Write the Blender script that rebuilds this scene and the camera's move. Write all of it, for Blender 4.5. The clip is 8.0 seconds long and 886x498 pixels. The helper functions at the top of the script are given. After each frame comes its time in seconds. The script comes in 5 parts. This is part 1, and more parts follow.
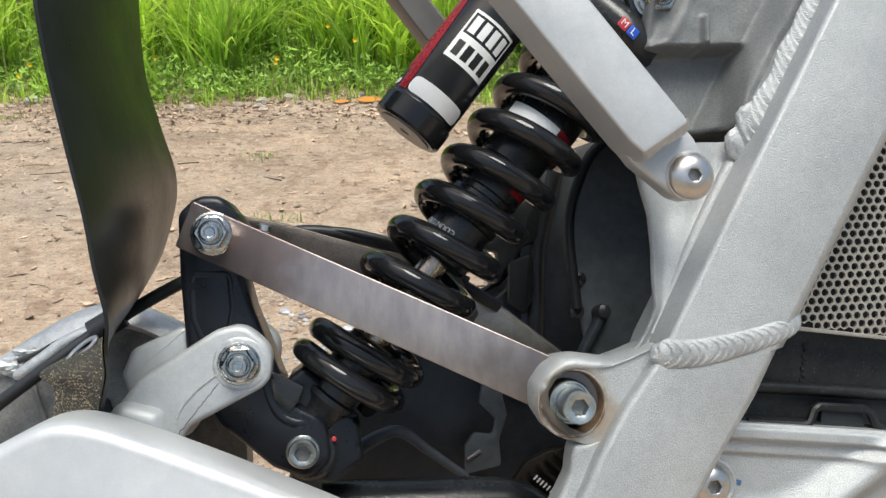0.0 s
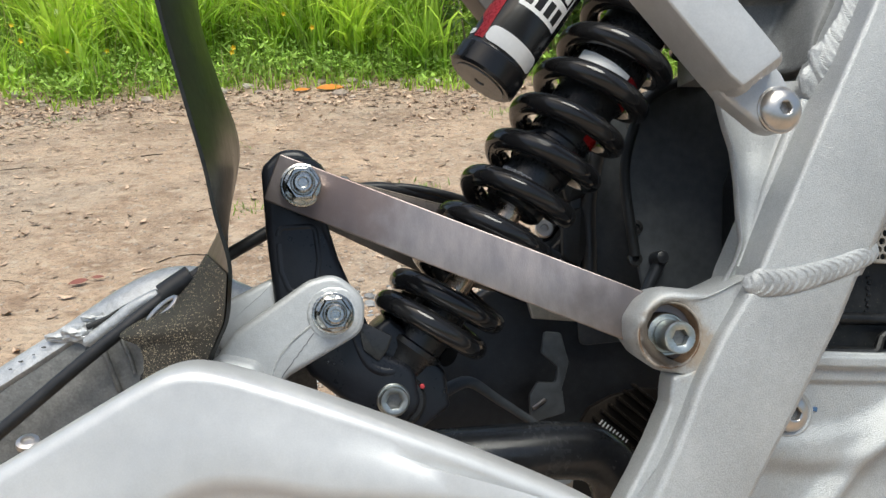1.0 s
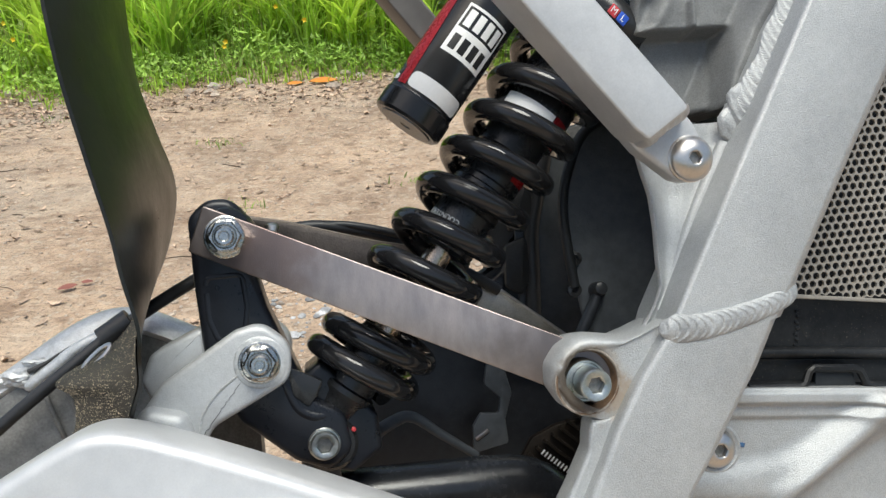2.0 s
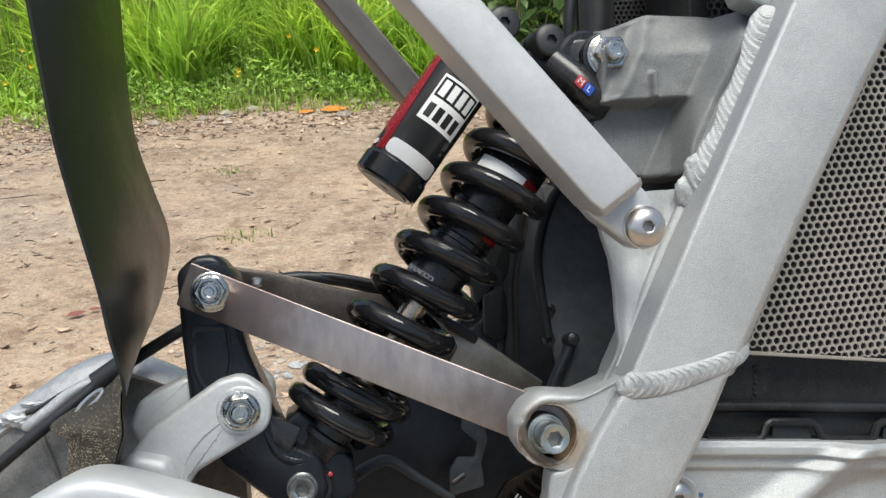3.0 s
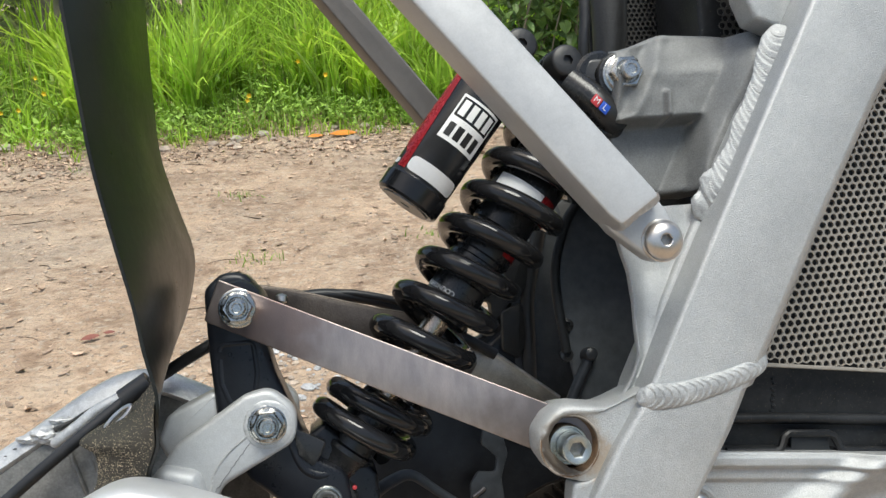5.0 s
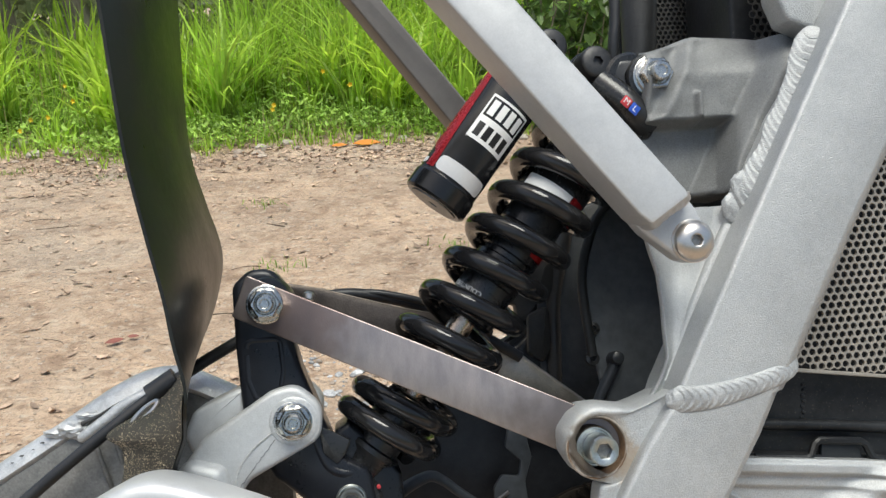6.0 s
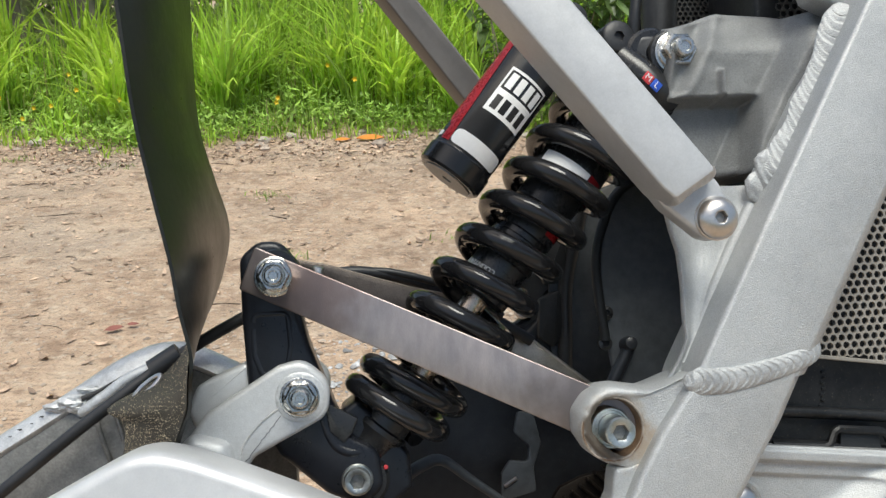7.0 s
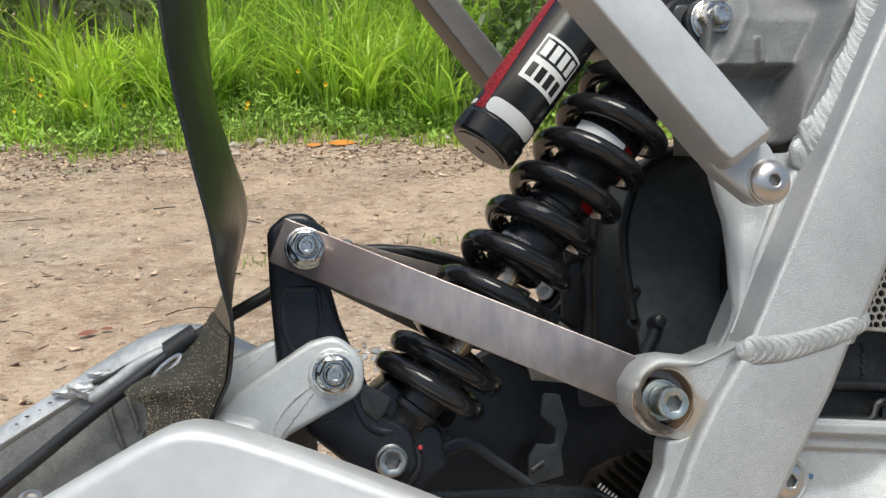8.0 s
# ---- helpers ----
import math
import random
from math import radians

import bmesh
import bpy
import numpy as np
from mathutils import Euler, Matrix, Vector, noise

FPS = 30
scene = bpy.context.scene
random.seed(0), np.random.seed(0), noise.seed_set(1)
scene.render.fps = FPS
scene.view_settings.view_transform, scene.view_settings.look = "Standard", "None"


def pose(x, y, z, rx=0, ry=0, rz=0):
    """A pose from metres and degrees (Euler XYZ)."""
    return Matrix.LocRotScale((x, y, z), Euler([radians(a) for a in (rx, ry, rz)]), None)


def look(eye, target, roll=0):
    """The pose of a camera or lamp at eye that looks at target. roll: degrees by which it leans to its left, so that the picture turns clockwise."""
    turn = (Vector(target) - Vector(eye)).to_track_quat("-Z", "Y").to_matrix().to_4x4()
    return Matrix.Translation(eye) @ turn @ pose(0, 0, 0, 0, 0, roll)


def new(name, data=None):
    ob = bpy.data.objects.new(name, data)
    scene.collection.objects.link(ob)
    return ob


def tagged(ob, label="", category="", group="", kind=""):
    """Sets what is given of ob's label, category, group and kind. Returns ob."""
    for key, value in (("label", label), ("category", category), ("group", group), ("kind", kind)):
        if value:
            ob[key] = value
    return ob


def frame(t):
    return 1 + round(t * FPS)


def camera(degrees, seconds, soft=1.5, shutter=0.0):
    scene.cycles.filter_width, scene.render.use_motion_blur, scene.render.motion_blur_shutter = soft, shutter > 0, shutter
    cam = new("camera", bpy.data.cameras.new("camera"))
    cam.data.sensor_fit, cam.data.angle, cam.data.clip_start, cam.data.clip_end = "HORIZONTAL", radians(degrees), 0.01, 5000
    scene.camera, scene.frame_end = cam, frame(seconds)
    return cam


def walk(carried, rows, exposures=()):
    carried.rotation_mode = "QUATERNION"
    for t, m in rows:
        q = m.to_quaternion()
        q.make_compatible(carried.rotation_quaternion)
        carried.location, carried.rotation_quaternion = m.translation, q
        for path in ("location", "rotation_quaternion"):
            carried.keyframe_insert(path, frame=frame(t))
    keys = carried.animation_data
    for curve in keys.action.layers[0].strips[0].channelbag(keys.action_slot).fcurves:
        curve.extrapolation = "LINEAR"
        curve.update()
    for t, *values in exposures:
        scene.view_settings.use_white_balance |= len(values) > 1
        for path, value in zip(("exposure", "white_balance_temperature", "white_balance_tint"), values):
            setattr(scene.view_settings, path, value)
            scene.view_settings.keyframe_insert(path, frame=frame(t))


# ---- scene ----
cam = camera(55.4, 8.0, soft=1.45)
PATH = [
    (0, (0.004, 0.04, 0.768), (-0.017, 1.928, 0.108), -0.0),
    (0.2, (-0.038, 0.043, 0.75), (0.059, 1.938, 0.118), 2.7),
    (0.5, (-0.07, 0.041, 0.738), (0.067, 1.905, 0.026), 0.9),
    (1, (-0.064, 0.027, 0.75), (0.024, 1.904, 0.066), -0.9),
    (1.5, (-0.058, 0.03, 0.76), (0.099, 1.897, 0.063), 0.4),
    (2, (-0.022, 0.032, 0.78), (0.055, 1.897, 0.063), -2.1),
    (2.2, (-0.015, 0.013, 0.791), (0.065, 1.895, 0.119), 0.0),
    (3.5, (0.001, 0.011, 0.806), (0.041, 1.902, 0.156), -2.5),
    (4, (-0.007, 0.006, 0.802), (0.048, 1.91, 0.192), -1.7),
    (4.5, (-0.009, 0.003, 0.805), (0.044, 1.905, 0.189), -2.0),
    (6, (-0.013, 0.0, 0.798), (-0.026, 1.914, 0.217), -2.0),
    (6.5, (-0.019, 0.007, 0.786), (-0.035, 1.922, 0.208), -1.0),
    (7, (-0.021, 0.008, 0.782), (-0.034, 1.921, 0.199), -0.8),
    (7.5, (-0.03, 0.01, 0.774), (-0.019, 1.924, 0.193), -0.6),
    (8, (-0.059, 0.018, 0.758), (0.009, 1.936, 0.196), -0.4),
]
walk(cam, [(t, look(eye, target, roll)) for t, eye, target, roll in PATH], [(0.0, 0.66, 6650, 4), (0.5, 0.50, 6650, 4), (1.0, 0.58, 6650, 4), (2.0, 0.62, 6650, 4), (4.5, 0.62, 6650, 4), (7.5, 0.56, 6700, 4), (8.0, 0.54, 6700, 4)])

# ---- light and sky ----
world = bpy.data.worlds.new("overcast_sky")
scene.world = world
world.use_nodes = True
_nt = world.node_tree
_sky = _nt.nodes.new("ShaderNodeTexSky")
_sky.sky_type = "NISHITA"
_sky.sun_disc = False
_sky.sun_elevation, _sky.sun_rotation = radians(76), radians(230)
_sky.air_density, _sky.dust_density, _sky.ozone_density = 1.0, 3.0, 1.0
_nt.links.new(_sky.outputs["Color"], _nt.nodes["Background"].inputs["Color"])
_nt.nodes["Background"].inputs["Strength"].default_value = 0.11
sun = new("sun", bpy.data.lights.new("sun", "SUN"))
sun.data.energy, sun.data.angle, sun.data.color = 2.2, radians(30), (1.0, 0.98, 0.94)
sun.matrix_world = look((0.9, -1.8, 6.0), (0, 0, 0))


# ---- materials ----
def material(name, base, rough=0.5, metal=0.0, var=0.08, scale=40.0, bump=0.0, bump_scale=400.0, coat=0.0,
             stretch=(1, 1, 1), rough_var=0.1, base2=None, island=0.0, spec=0.5, dust=0.0, grain=0.0, grain_scale=1100.0):
    """A principled material with two scales of variation in colour, gloss and relief."""
    m = bpy.data.materials.new(name)
    m.use_nodes = True
    nt = m.node_tree
    p = nt.nodes["Principled BSDF"]
    co = nt.nodes.new("ShaderNodeTexCoord")
    mp = nt.nodes.new("ShaderNodeMapping")
    mp.inputs["Scale"].default_value = stretch
    nt.links.new(co.outputs["Object"], mp.inputs["Vector"])
    n1 = nt.nodes.new("ShaderNodeTexNoise")
    n1.inputs["Scale"].default_value, n1.inputs["Detail"].default_value = scale, 6
    n2 = nt.nodes.new("ShaderNodeTexNoise")
    n2.inputs["Scale"].default_value, n2.inputs["Detail"].default_value = scale * 9, 3
    for k in (n1, n2):
        nt.links.new(mp.outputs["Vector"], k.inputs["Vector"])
    mixf = nt.nodes.new("ShaderNodeMath")
    mixf.operation = "MULTIPLY_ADD"
    mixf.inputs[1].default_value = 0.35
    nt.links.new(n2.outputs["Fac"], mixf.inputs[0])
    sc = nt.nodes.new("ShaderNodeMath")
    sc.operation = "MULTIPLY"
    sc.inputs[1].default_value = 0.65
    nt.links.new(n1.outputs["Fac"], sc.inputs[0])
    nt.links.new(sc.outputs[0], mixf.inputs[2])
    ramp = nt.nodes.new("ShaderNodeValToRGB")
    lo, hi = [max(0.0, c * (1 - 2.2 * var)) for c in base], [min(1.0, c * (1 + 2.2 * var)) for c in (base2 or base)]
    ramp.color_ramp.elements[0].position, ramp.color_ramp.elements[1].position = 0.3, 0.7
    ramp.color_ramp.elements[0].color, ramp.color_ramp.elements[1].color = (*lo, 1), (*hi, 1)
    nt.links.new(mixf.outputs[0], ramp.inputs["Fac"])
    colour = ramp.outputs["Color"]
    if island:
        geo = nt.nodes.new("ShaderNodeNewGeometry")
        hsv = nt.nodes.new("ShaderNodeHueSaturation")
        rng = nt.nodes.new("ShaderNodeMapRange")
        rng.inputs["To Min"].default_value, rng.inputs["To Max"].default_value = 1 - island, 1 + island
        nt.links.new(geo.outputs["Random Per Island"], rng.inputs["Value"])
        nt.links.new(rng.outputs["Result"], hsv.inputs["Value"])
        nt.links.new(colour, hsv.inputs["Color"])
        colour = hsv.outputs["Color"]
    if grain:
        gn = nt.nodes.new("ShaderNodeTexNoise")
        gn.inputs["Scale"].default_value, gn.inputs["Detail"].default_value = grain_scale, 3
        nt.links.new(mp.outputs["Vector"], gn.inputs["Vector"])
        gr = nt.nodes.new("ShaderNodeMapRange")
        gr.inputs["From Min"].default_value, gr.inputs["From Max"].default_value = 0.3, 0.7
        gr.inputs["To Min"].default_value, gr.inputs["To Max"].default_value = 1 - grain, 1 + grain
        gh = nt.nodes.new("ShaderNodeHueSaturation")
        nt.links.new(gn.outputs["Fac"], gr.inputs["Value"])
        nt.links.new(gr.outputs["Result"], gh.inputs["Value"])
        nt.links.new(colour, gh.inputs["Color"])
        colour = gh.outputs["Color"]
    if dust:
        dn = nt.nodes.new("ShaderNodeTexNoise")
        dn.inputs["Scale"].default_value, dn.inputs["Detail"].default_value = 900, 2
        dr = nt.nodes.new("ShaderNodeMapRange")
        dr.inputs["From Min"].default_value, dr.inputs["From Max"].default_value = 0.66, 0.72
        dr.inputs["To Max"].default_value = dust
        nt.links.new(co.outputs["Object"], dn.inputs["Vector"])
        nt.links.new(dn.outputs["Fac"], dr.inputs["Value"])
        dm = nt.nodes.new("ShaderNodeMix")
        dm.data_type = "RGBA"
        dm.inputs["B"].default_value = (0.42, 0.36, 0.27, 1)
        nt.links.new(dr.outputs["Result"], dm.inputs["Factor"])
        nt.links.new(colour, dm.inputs["A"])
        colour = dm.outputs["Result"]
    nt.links.new(colour, p.inputs["Base Color"])
    rr = nt.nodes.new("ShaderNodeMapRange")
    rr.inputs["From Min"].default_value, rr.inputs["From Max"].default_value = 0.3, 0.7
    rr.inputs["To Min"].default_value, rr.inputs["To Max"].default_value = max(0.02, rough - rough_var), min(1, rough + rough_var)
    nt.links.new(mixf.outputs[0], rr.inputs["Value"])
    nt.links.new(rr.outputs["Result"], p.inputs["Roughness"])
    p.inputs["Metallic"].default_value = metal
    p.inputs["Coat Weight"].default_value = coat
    p.inputs["Coat Roughness"].default_value = 0.06
    p.inputs["Specular IOR Level"].default_value = spec
    if bump:
        bn = nt.nodes.new("ShaderNodeTexNoise")
        bn.inputs["Scale"].default_value, bn.inputs["Detail"].default_value = bump_scale, 4
        nt.links.new(mp.outputs["Vector"], bn.inputs["Vector"])
        bp = nt.nodes.new("ShaderNodeBump")
        bp.inputs["Strength"].default_value, bp.inputs["Distance"].default_value = bump, 0.0006
        nt.links.new(bn.outputs["Fac"], bp.inputs["Height"])
        nt.links.new(bp.outputs["Normal"], p.inputs["Normal"])
    return m


def leafy(name, base, tip, through_light=0.45, rough=0.5, island=0.4):
    """Thin green foliage that lets light through."""
    m = material(name, base, rough, 0, 0.1, 3.0, base2=tip, island=island)
    nt = m.node_tree
    p = nt.nodes["Principled BSDF"]
    tr = nt.nodes.new("ShaderNodeBsdfTranslucent")
    mx = nt.nodes.new("ShaderNodeMixShader")
    mx.inputs["Fac"].default_value = through_light
    nt.links.new(p.inputs["Base Color"].links[0].from_socket, tr.inputs["Color"])
    nt.links.new(p.outputs["BSDF"], mx.inputs[1])
    nt.links.new(tr.outputs["BSDF"], mx.inputs[2])
    nt.links.new(mx.outputs["Shader"], nt.nodes["Material Output"].inputs["Surface"])
    return m


def stained(m, centre, r_in, r_out, colour, amount, patchy=260):
    """Adds a patchy tint (stains and broad darkening) round a point of the motorcycle, in its millimetres."""
    nt = m.node_tree
    p = nt.nodes["Principled BSDF"]
    cur = p.inputs["Base Color"].links[0].from_socket
    co = nt.nodes.new("ShaderNodeTexCoord")
    sub = nt.nodes.new("ShaderNodeVectorMath")
    sub.operation = "DISTANCE"
    sub.inputs[1].default_value = (centre[0] / 1000, centre[1] / 1000, centre[2] / 1000 + 0.6726)
    nt.links.new(co.outputs["Object"], sub.inputs[0])
    n = nt.nodes.new("ShaderNodeTexNoise")
    n.inputs["Scale"].default_value, n.inputs["Detail"].default_value = patchy, 5
    nt.links.new(co.outputs["Object"], n.inputs["Vector"])
    wob = nt.nodes.new("ShaderNodeMath")
    wob.operation = "MULTIPLY_ADD"
    wob.inputs[1].default_value = (r_out - r_in) / 700
    nt.links.new(n.outputs["Fac"], wob.inputs[0])
    nt.links.new(sub.outputs["Value"], wob.inputs[2])
    r = nt.nodes.new("ShaderNodeMapRange")
    r.interpolation_type = "SMOOTHSTEP"
    shift = (r_out - r_in) / 1400
    r.inputs["From Min"].default_value, r.inputs["From Max"].default_value = r_in / 1000 + shift, r_out / 1000 + shift
    r.inputs["To Min"].default_value, r.inputs["To Max"].default_value = amount, 0.0
    nt.links.new(wob.outputs[0], r.inputs["Value"])
    mx = nt.nodes.new("ShaderNodeMix")
    mx.data_type = "RGBA"
    mx.inputs["B"].default_value = (*colour, 1)
    nt.links.new(r.outputs["Result"], mx.inputs["Factor"])
    nt.links.new(cur, mx.inputs["A"])
    nt.links.new(mx.outputs["Result"], p.inputs["Base Color"])
    return m


SILVER = material("silver_painted_aluminium", (0.425, 0.436, 0.438), 0.47, 0.4, 0.06, 30, 0.7, 1400, rough_var=0.08, grain=0.12, grain_scale=1400)
CAST = material("cast_aluminium", (0.52, 0.53, 0.535), 0.46, 0.45, 0.14, 22, 0.8, 350, rough_var=0.1, grain=0.12, grain_scale=900)
LUGCAST = material("sandcast_aluminium", (0.50, 0.512, 0.52), 0.48, 0.3, 0.06, 30, 0.25, 1600, rough_var=0.08, grain=0.07, grain_scale=1500)
SHELL = material("grey_forged_aluminium", (0.196, 0.201, 0.200), 0.6, 0.25, 0.10, 40, 0.5, 900, rough_var=0.08, grain=0.14, grain_scale=1100)
DKGREY = material("dark_grey_casting", (0.026, 0.0265, 0.027), 0.5, 0.2, 0.2, 30, 0.4, 500)
# Casting grey darkened: the inner wall's shade is put into the colour.
WALLCAST = material("wall_shade_casting", (0.19, 0.188, 0.18), 0.55, 0.4, 0.2, 18, 1.0, 240, rough_var=0.1, grain=0.15, grain_scale=700)
POLISH = material("worn_polished_aluminium", (0.49, 0.498, 0.503), 0.44, 0.35, 0.055, 24, 0.08, 1600, rough_var=0.09, grain=0.04, grain_scale=1300)
# Same finish as the strut's, in a paler base colour.
BEAM = material("paler_polished_aluminium", (0.57, 0.578, 0.584), 0.42, 0.3, 0.05, 12, 0.08, 1600, rough_var=0.09, grain=0.03, grain_scale=1300)
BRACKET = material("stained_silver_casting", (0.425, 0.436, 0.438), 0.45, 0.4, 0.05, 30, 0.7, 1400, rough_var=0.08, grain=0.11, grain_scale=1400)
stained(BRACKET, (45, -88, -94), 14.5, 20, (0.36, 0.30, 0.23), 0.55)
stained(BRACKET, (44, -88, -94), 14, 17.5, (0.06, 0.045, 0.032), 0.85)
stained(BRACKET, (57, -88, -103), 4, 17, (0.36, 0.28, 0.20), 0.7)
BRUSHED = material("brushed_stainless", (0.43, 0.37, 0.345), 0.42, 1.0, 0.15, 14, 0.12, 1500, stretch=(1.5, 1, 0.5), rough_var=0.07, grain=0.035, grain_scale=1300)
# The link turns browner and darker round its nut and towards the bracket.
stained(BRUSHED, (-104, -45, -14), 8, 46, (0.24, 0.175, 0.155), 0.85, 70)
stained(BRUSHED, (48, -76, -90), 16, 66, (0.20, 0.165, 0.15), 0.85, 60)
PLAINSTEEL = material("bright_glint_steel", (0.53, 0.47, 0.43), 0.38, 1.0, 0.10, 16, 0.25, 1500, rough_var=0.08, grain=0.06, grain_scale=1500)
# Copy of the link steel, its colour set for the far plate's shade.
SHADESTEEL = material("shade_tuned_steel", (0.46, 0.42, 0.365), 0.4, 0.9, 0.12, 25, 0.3, 900, grain=0.12)
# Link steel again, darkened to carry the rocker's dark reflection in its colour.
DIMSTEEL = material("reflection_dark_steel", (0.13, 0.11, 0.095), 0.45, 0.8, 0.15, 20, 0.3, 800, grain=0.1)
WELD = material("weld_bead_aluminium", (0.375, 0.384, 0.387), 0.54, 0.4, 0.12, 70, 0.6, 1000, rough_var=0.08, grain=0.13, grain_scale=1500)
NUTSTEEL = material("bright_dark_nut_steel", (0.45, 0.45, 0.43), 0.25, 1.0, 0.15, 90, 0.2, 900, rough_var=0.08)
ZINC = material("zinc_plated_steel", (0.50, 0.52, 0.50), 0.34, 1.0, 0.12, 120, 0.15, 900, rough_var=0.08)
STAINED = material("rust_stained_silver", (0.16, 0.12, 0.085), 0.6, 0.2, 0.2, 70, 0.6, 700, base2=(0.34, 0.30, 0.26))
STAIN_STEEL = material("stainless_button_head", (0.60, 0.57, 0.54), 0.35, 1.0, 0.06, 90, 0.1, 900, rough_var=0.06)
STEEL_GREY = material("dark_washer_steel", (0.25, 0.245, 0.235), 0.42, 0.9, 0.14, 100, 0.3, 700, grain=0.1)
# Near strut's aluminium darkened; the far strut's shade lies in this colour.
FARSTRUT = material("far_strut_shade_grey", (0.150, 0.138, 0.128), 0.5, 0.45, 0.06, 30, 0.1, 900, rough_var=0.06, grain=0.04)
RUST = material("rust_brown_grime", (0.16, 0.10, 0.06), 0.8, 0.1, 0.25, 160, 0.6, 900)
GLOSS = material("gloss_black_enamel", (0.016, 0.016, 0.017), 0.08, 0, 0.1, 40, coat=0.2, rough_var=0.04, spec=0.32)
RESBLK = material("gloss_black_reservoir", (0.016, 0.0165, 0.0175), 0.2, 0, 0.06, 60, rough_var=0.04, spec=0.4)
BLACK = material("black_anodised", (0.021, 0.0215, 0.0225), 0.28, 0.15, 0.12, 60, 0.15, 800, rough_var=0.08)
ROCKBLK = material("black_cast_rocker", (0.013, 0.0145, 0.019), 0.33, 0.1, 0.15, 40, 0.12, 900, spec=0.4, grain=0.08)
PLASTIC = material("black_plastic", (0.015, 0.017, 0.019), 0.5, 0, 0.2, 35, 0.35, 900, spec=0.4, dust=0.05)
BOXPL = material("dusty_black_plastic_case", (0.017, 0.018, 0.0195), 0.42, 0, 0.25, 30, 0.3, 500, dust=0.16, spec=0.25)
# Black plastic lightened: haze over the shaded recess is put into the colour.
FENDER = material("haze_lifted_fender_plastic", (0.070, 0.077, 0.085), 0.45, 0, 0.2, 20, 0.3, 700, spec=0.4, dust=0.04)
TUBE = material("satin_black_tube", (0.022, 0.024, 0.027), 0.24, 0.0, 0.2, 40, 0.15, 700, rough_var=0.08, dust=0.05)
COVER = material("black_motor_cover_plastic", (0.025, 0.028, 0.033), 0.38, 0, 0.2, 20, 0.3, 700, spec=0.45, dust=0.05)
PAINTBLUE = material("faded_blue_paint", (0.05, 0.12, 0.24), 0.5, 0, 0.1, 60)
RUBBER = material("black_rubber", (0.021, 0.021, 0.022), 0.42, 0, 0.2, 60, 0.2, 500)
FLAP = material("smoky_black_flap_plastic", (0.013, 0.014, 0.012), 0.34, 0, 0.2, 25, 0.15, 120, rough_var=0.08, spec=0.3)
SANDY = material("sand_caked_plastic", (0.045, 0.04, 0.029), 0.75, 0, 0.3, 60, 0.6, 700, dust=0.5)
SAND = material("dry_sand_grains", (0.45, 0.38, 0.27), 0.9, 0, 0.2, 200, island=0.4)
RED = material("red_anodised", (0.36, 0.015, 0.02), 0.28, 0.3, 0.06, 60)
WHITE = material("white_print", (0.78, 0.78, 0.77), 0.4, 0, 0.03, 60)
PRINTBLK = material("black_print", (0.012, 0.012, 0.012), 0.35, 0, 0.1, 60)
BLUE = material("blue_print", (0.02, 0.08, 0.45), 0.4, 0, 0.05, 60)
REDPRINT = material("red_print", (0.55, 0.05, 0.06), 0.4, 0, 0.05, 60)
GRILLE = material("beige_perforated_steel", (0.31, 0.285, 0.25), 0.5, 0.2, 0.08, 30, 0.3, 700, grain=0.1)
# Second, darker panel steel with the shade mixed into its colour.
GRILLE_DK = material("shade_dark_perforated_steel", (0.075, 0.072, 0.068), 0.5, 0.3, 0.06, 30)
BRASS = material("dark_brass_fins", (0.024, 0.018, 0.013), 0.5, 0.6, 0.2, 60, 0.2, 500)
CRACK = material("dark_crack_and_gap", (0.05, 0.05, 0.05), 0.8, 0, 0.2, 200)
HARDCHROME = material("bronze_tinted_rod", (0.46, 0.37, 0.29), 0.26, 1.0, 0.08, 60)

# ---- the motorcycle's own axes: millimetres along, across (away from the viewer) and up, leaning on its stand ----
LEAN_AWAY, YAW = radians(20), radians(8)
FWD = Vector((math.cos(YAW), math.sin(YAW), 0))
ACR = Vector((-math.sin(YAW), math.cos(YAW), 0))
UP = math.cos(LEAN_AWAY) * Vector((0, 0, 1)) + math.sin(LEAN_AWAY) * ACR
AWAY = -FWD.cross(UP)
HEIGHT = 0.6726
BASE = Vector((0.0, 0.49, 0.632)) - UP * HEIGHT
bike = new("motorcycle")
bike.matrix_world = Matrix(((FWD.x, AWAY.x, UP.x, BASE.x), (FWD.y, AWAY.y, UP.y, BASE.y), (FWD.z, AWAY.z, UP.z, BASE.z), (0, 0, 0, 1)))
tagged(bike, "silver aluminium dirt bike leaning on its stand on a track", "motorcycle")
TO_BIKE = Matrix.Translation((0, 0, HEIGHT)) @ Matrix.Scale(0.001, 4)


def part(name, bm, mat, parent, label="", sharp=38.0, flat=False):
    """Links a bmesh, in the motorcycle's millimetres, as one mesh under a thing or a part."""
    bmesh.ops.recalc_face_normals(bm, faces=bm.faces)
    bm.transform(TO_BIKE)
    me = bpy.data.meshes.new(name)
    bm.to_mesh(me)
    bm.free()
    if not flat:
        me.polygons.foreach_set("use_smooth", [True] * len(me.polygons))
        me.set_sharp_from_angle(angle=radians(sharp))
    me.materials.append(mat)
    ob = new(name, me)
    while parent.parent and parent.parent.parent:  # thing, part, sub-part, and no deeper
        parent = parent.parent
    ob.parent = parent
    return tagged(ob, label)


def group_of(name, parent, label=""):
    """A part made of pieces: an empty under the thing."""
    ob = new(name)
    ob.parent = parent
    return tagged(ob, label)


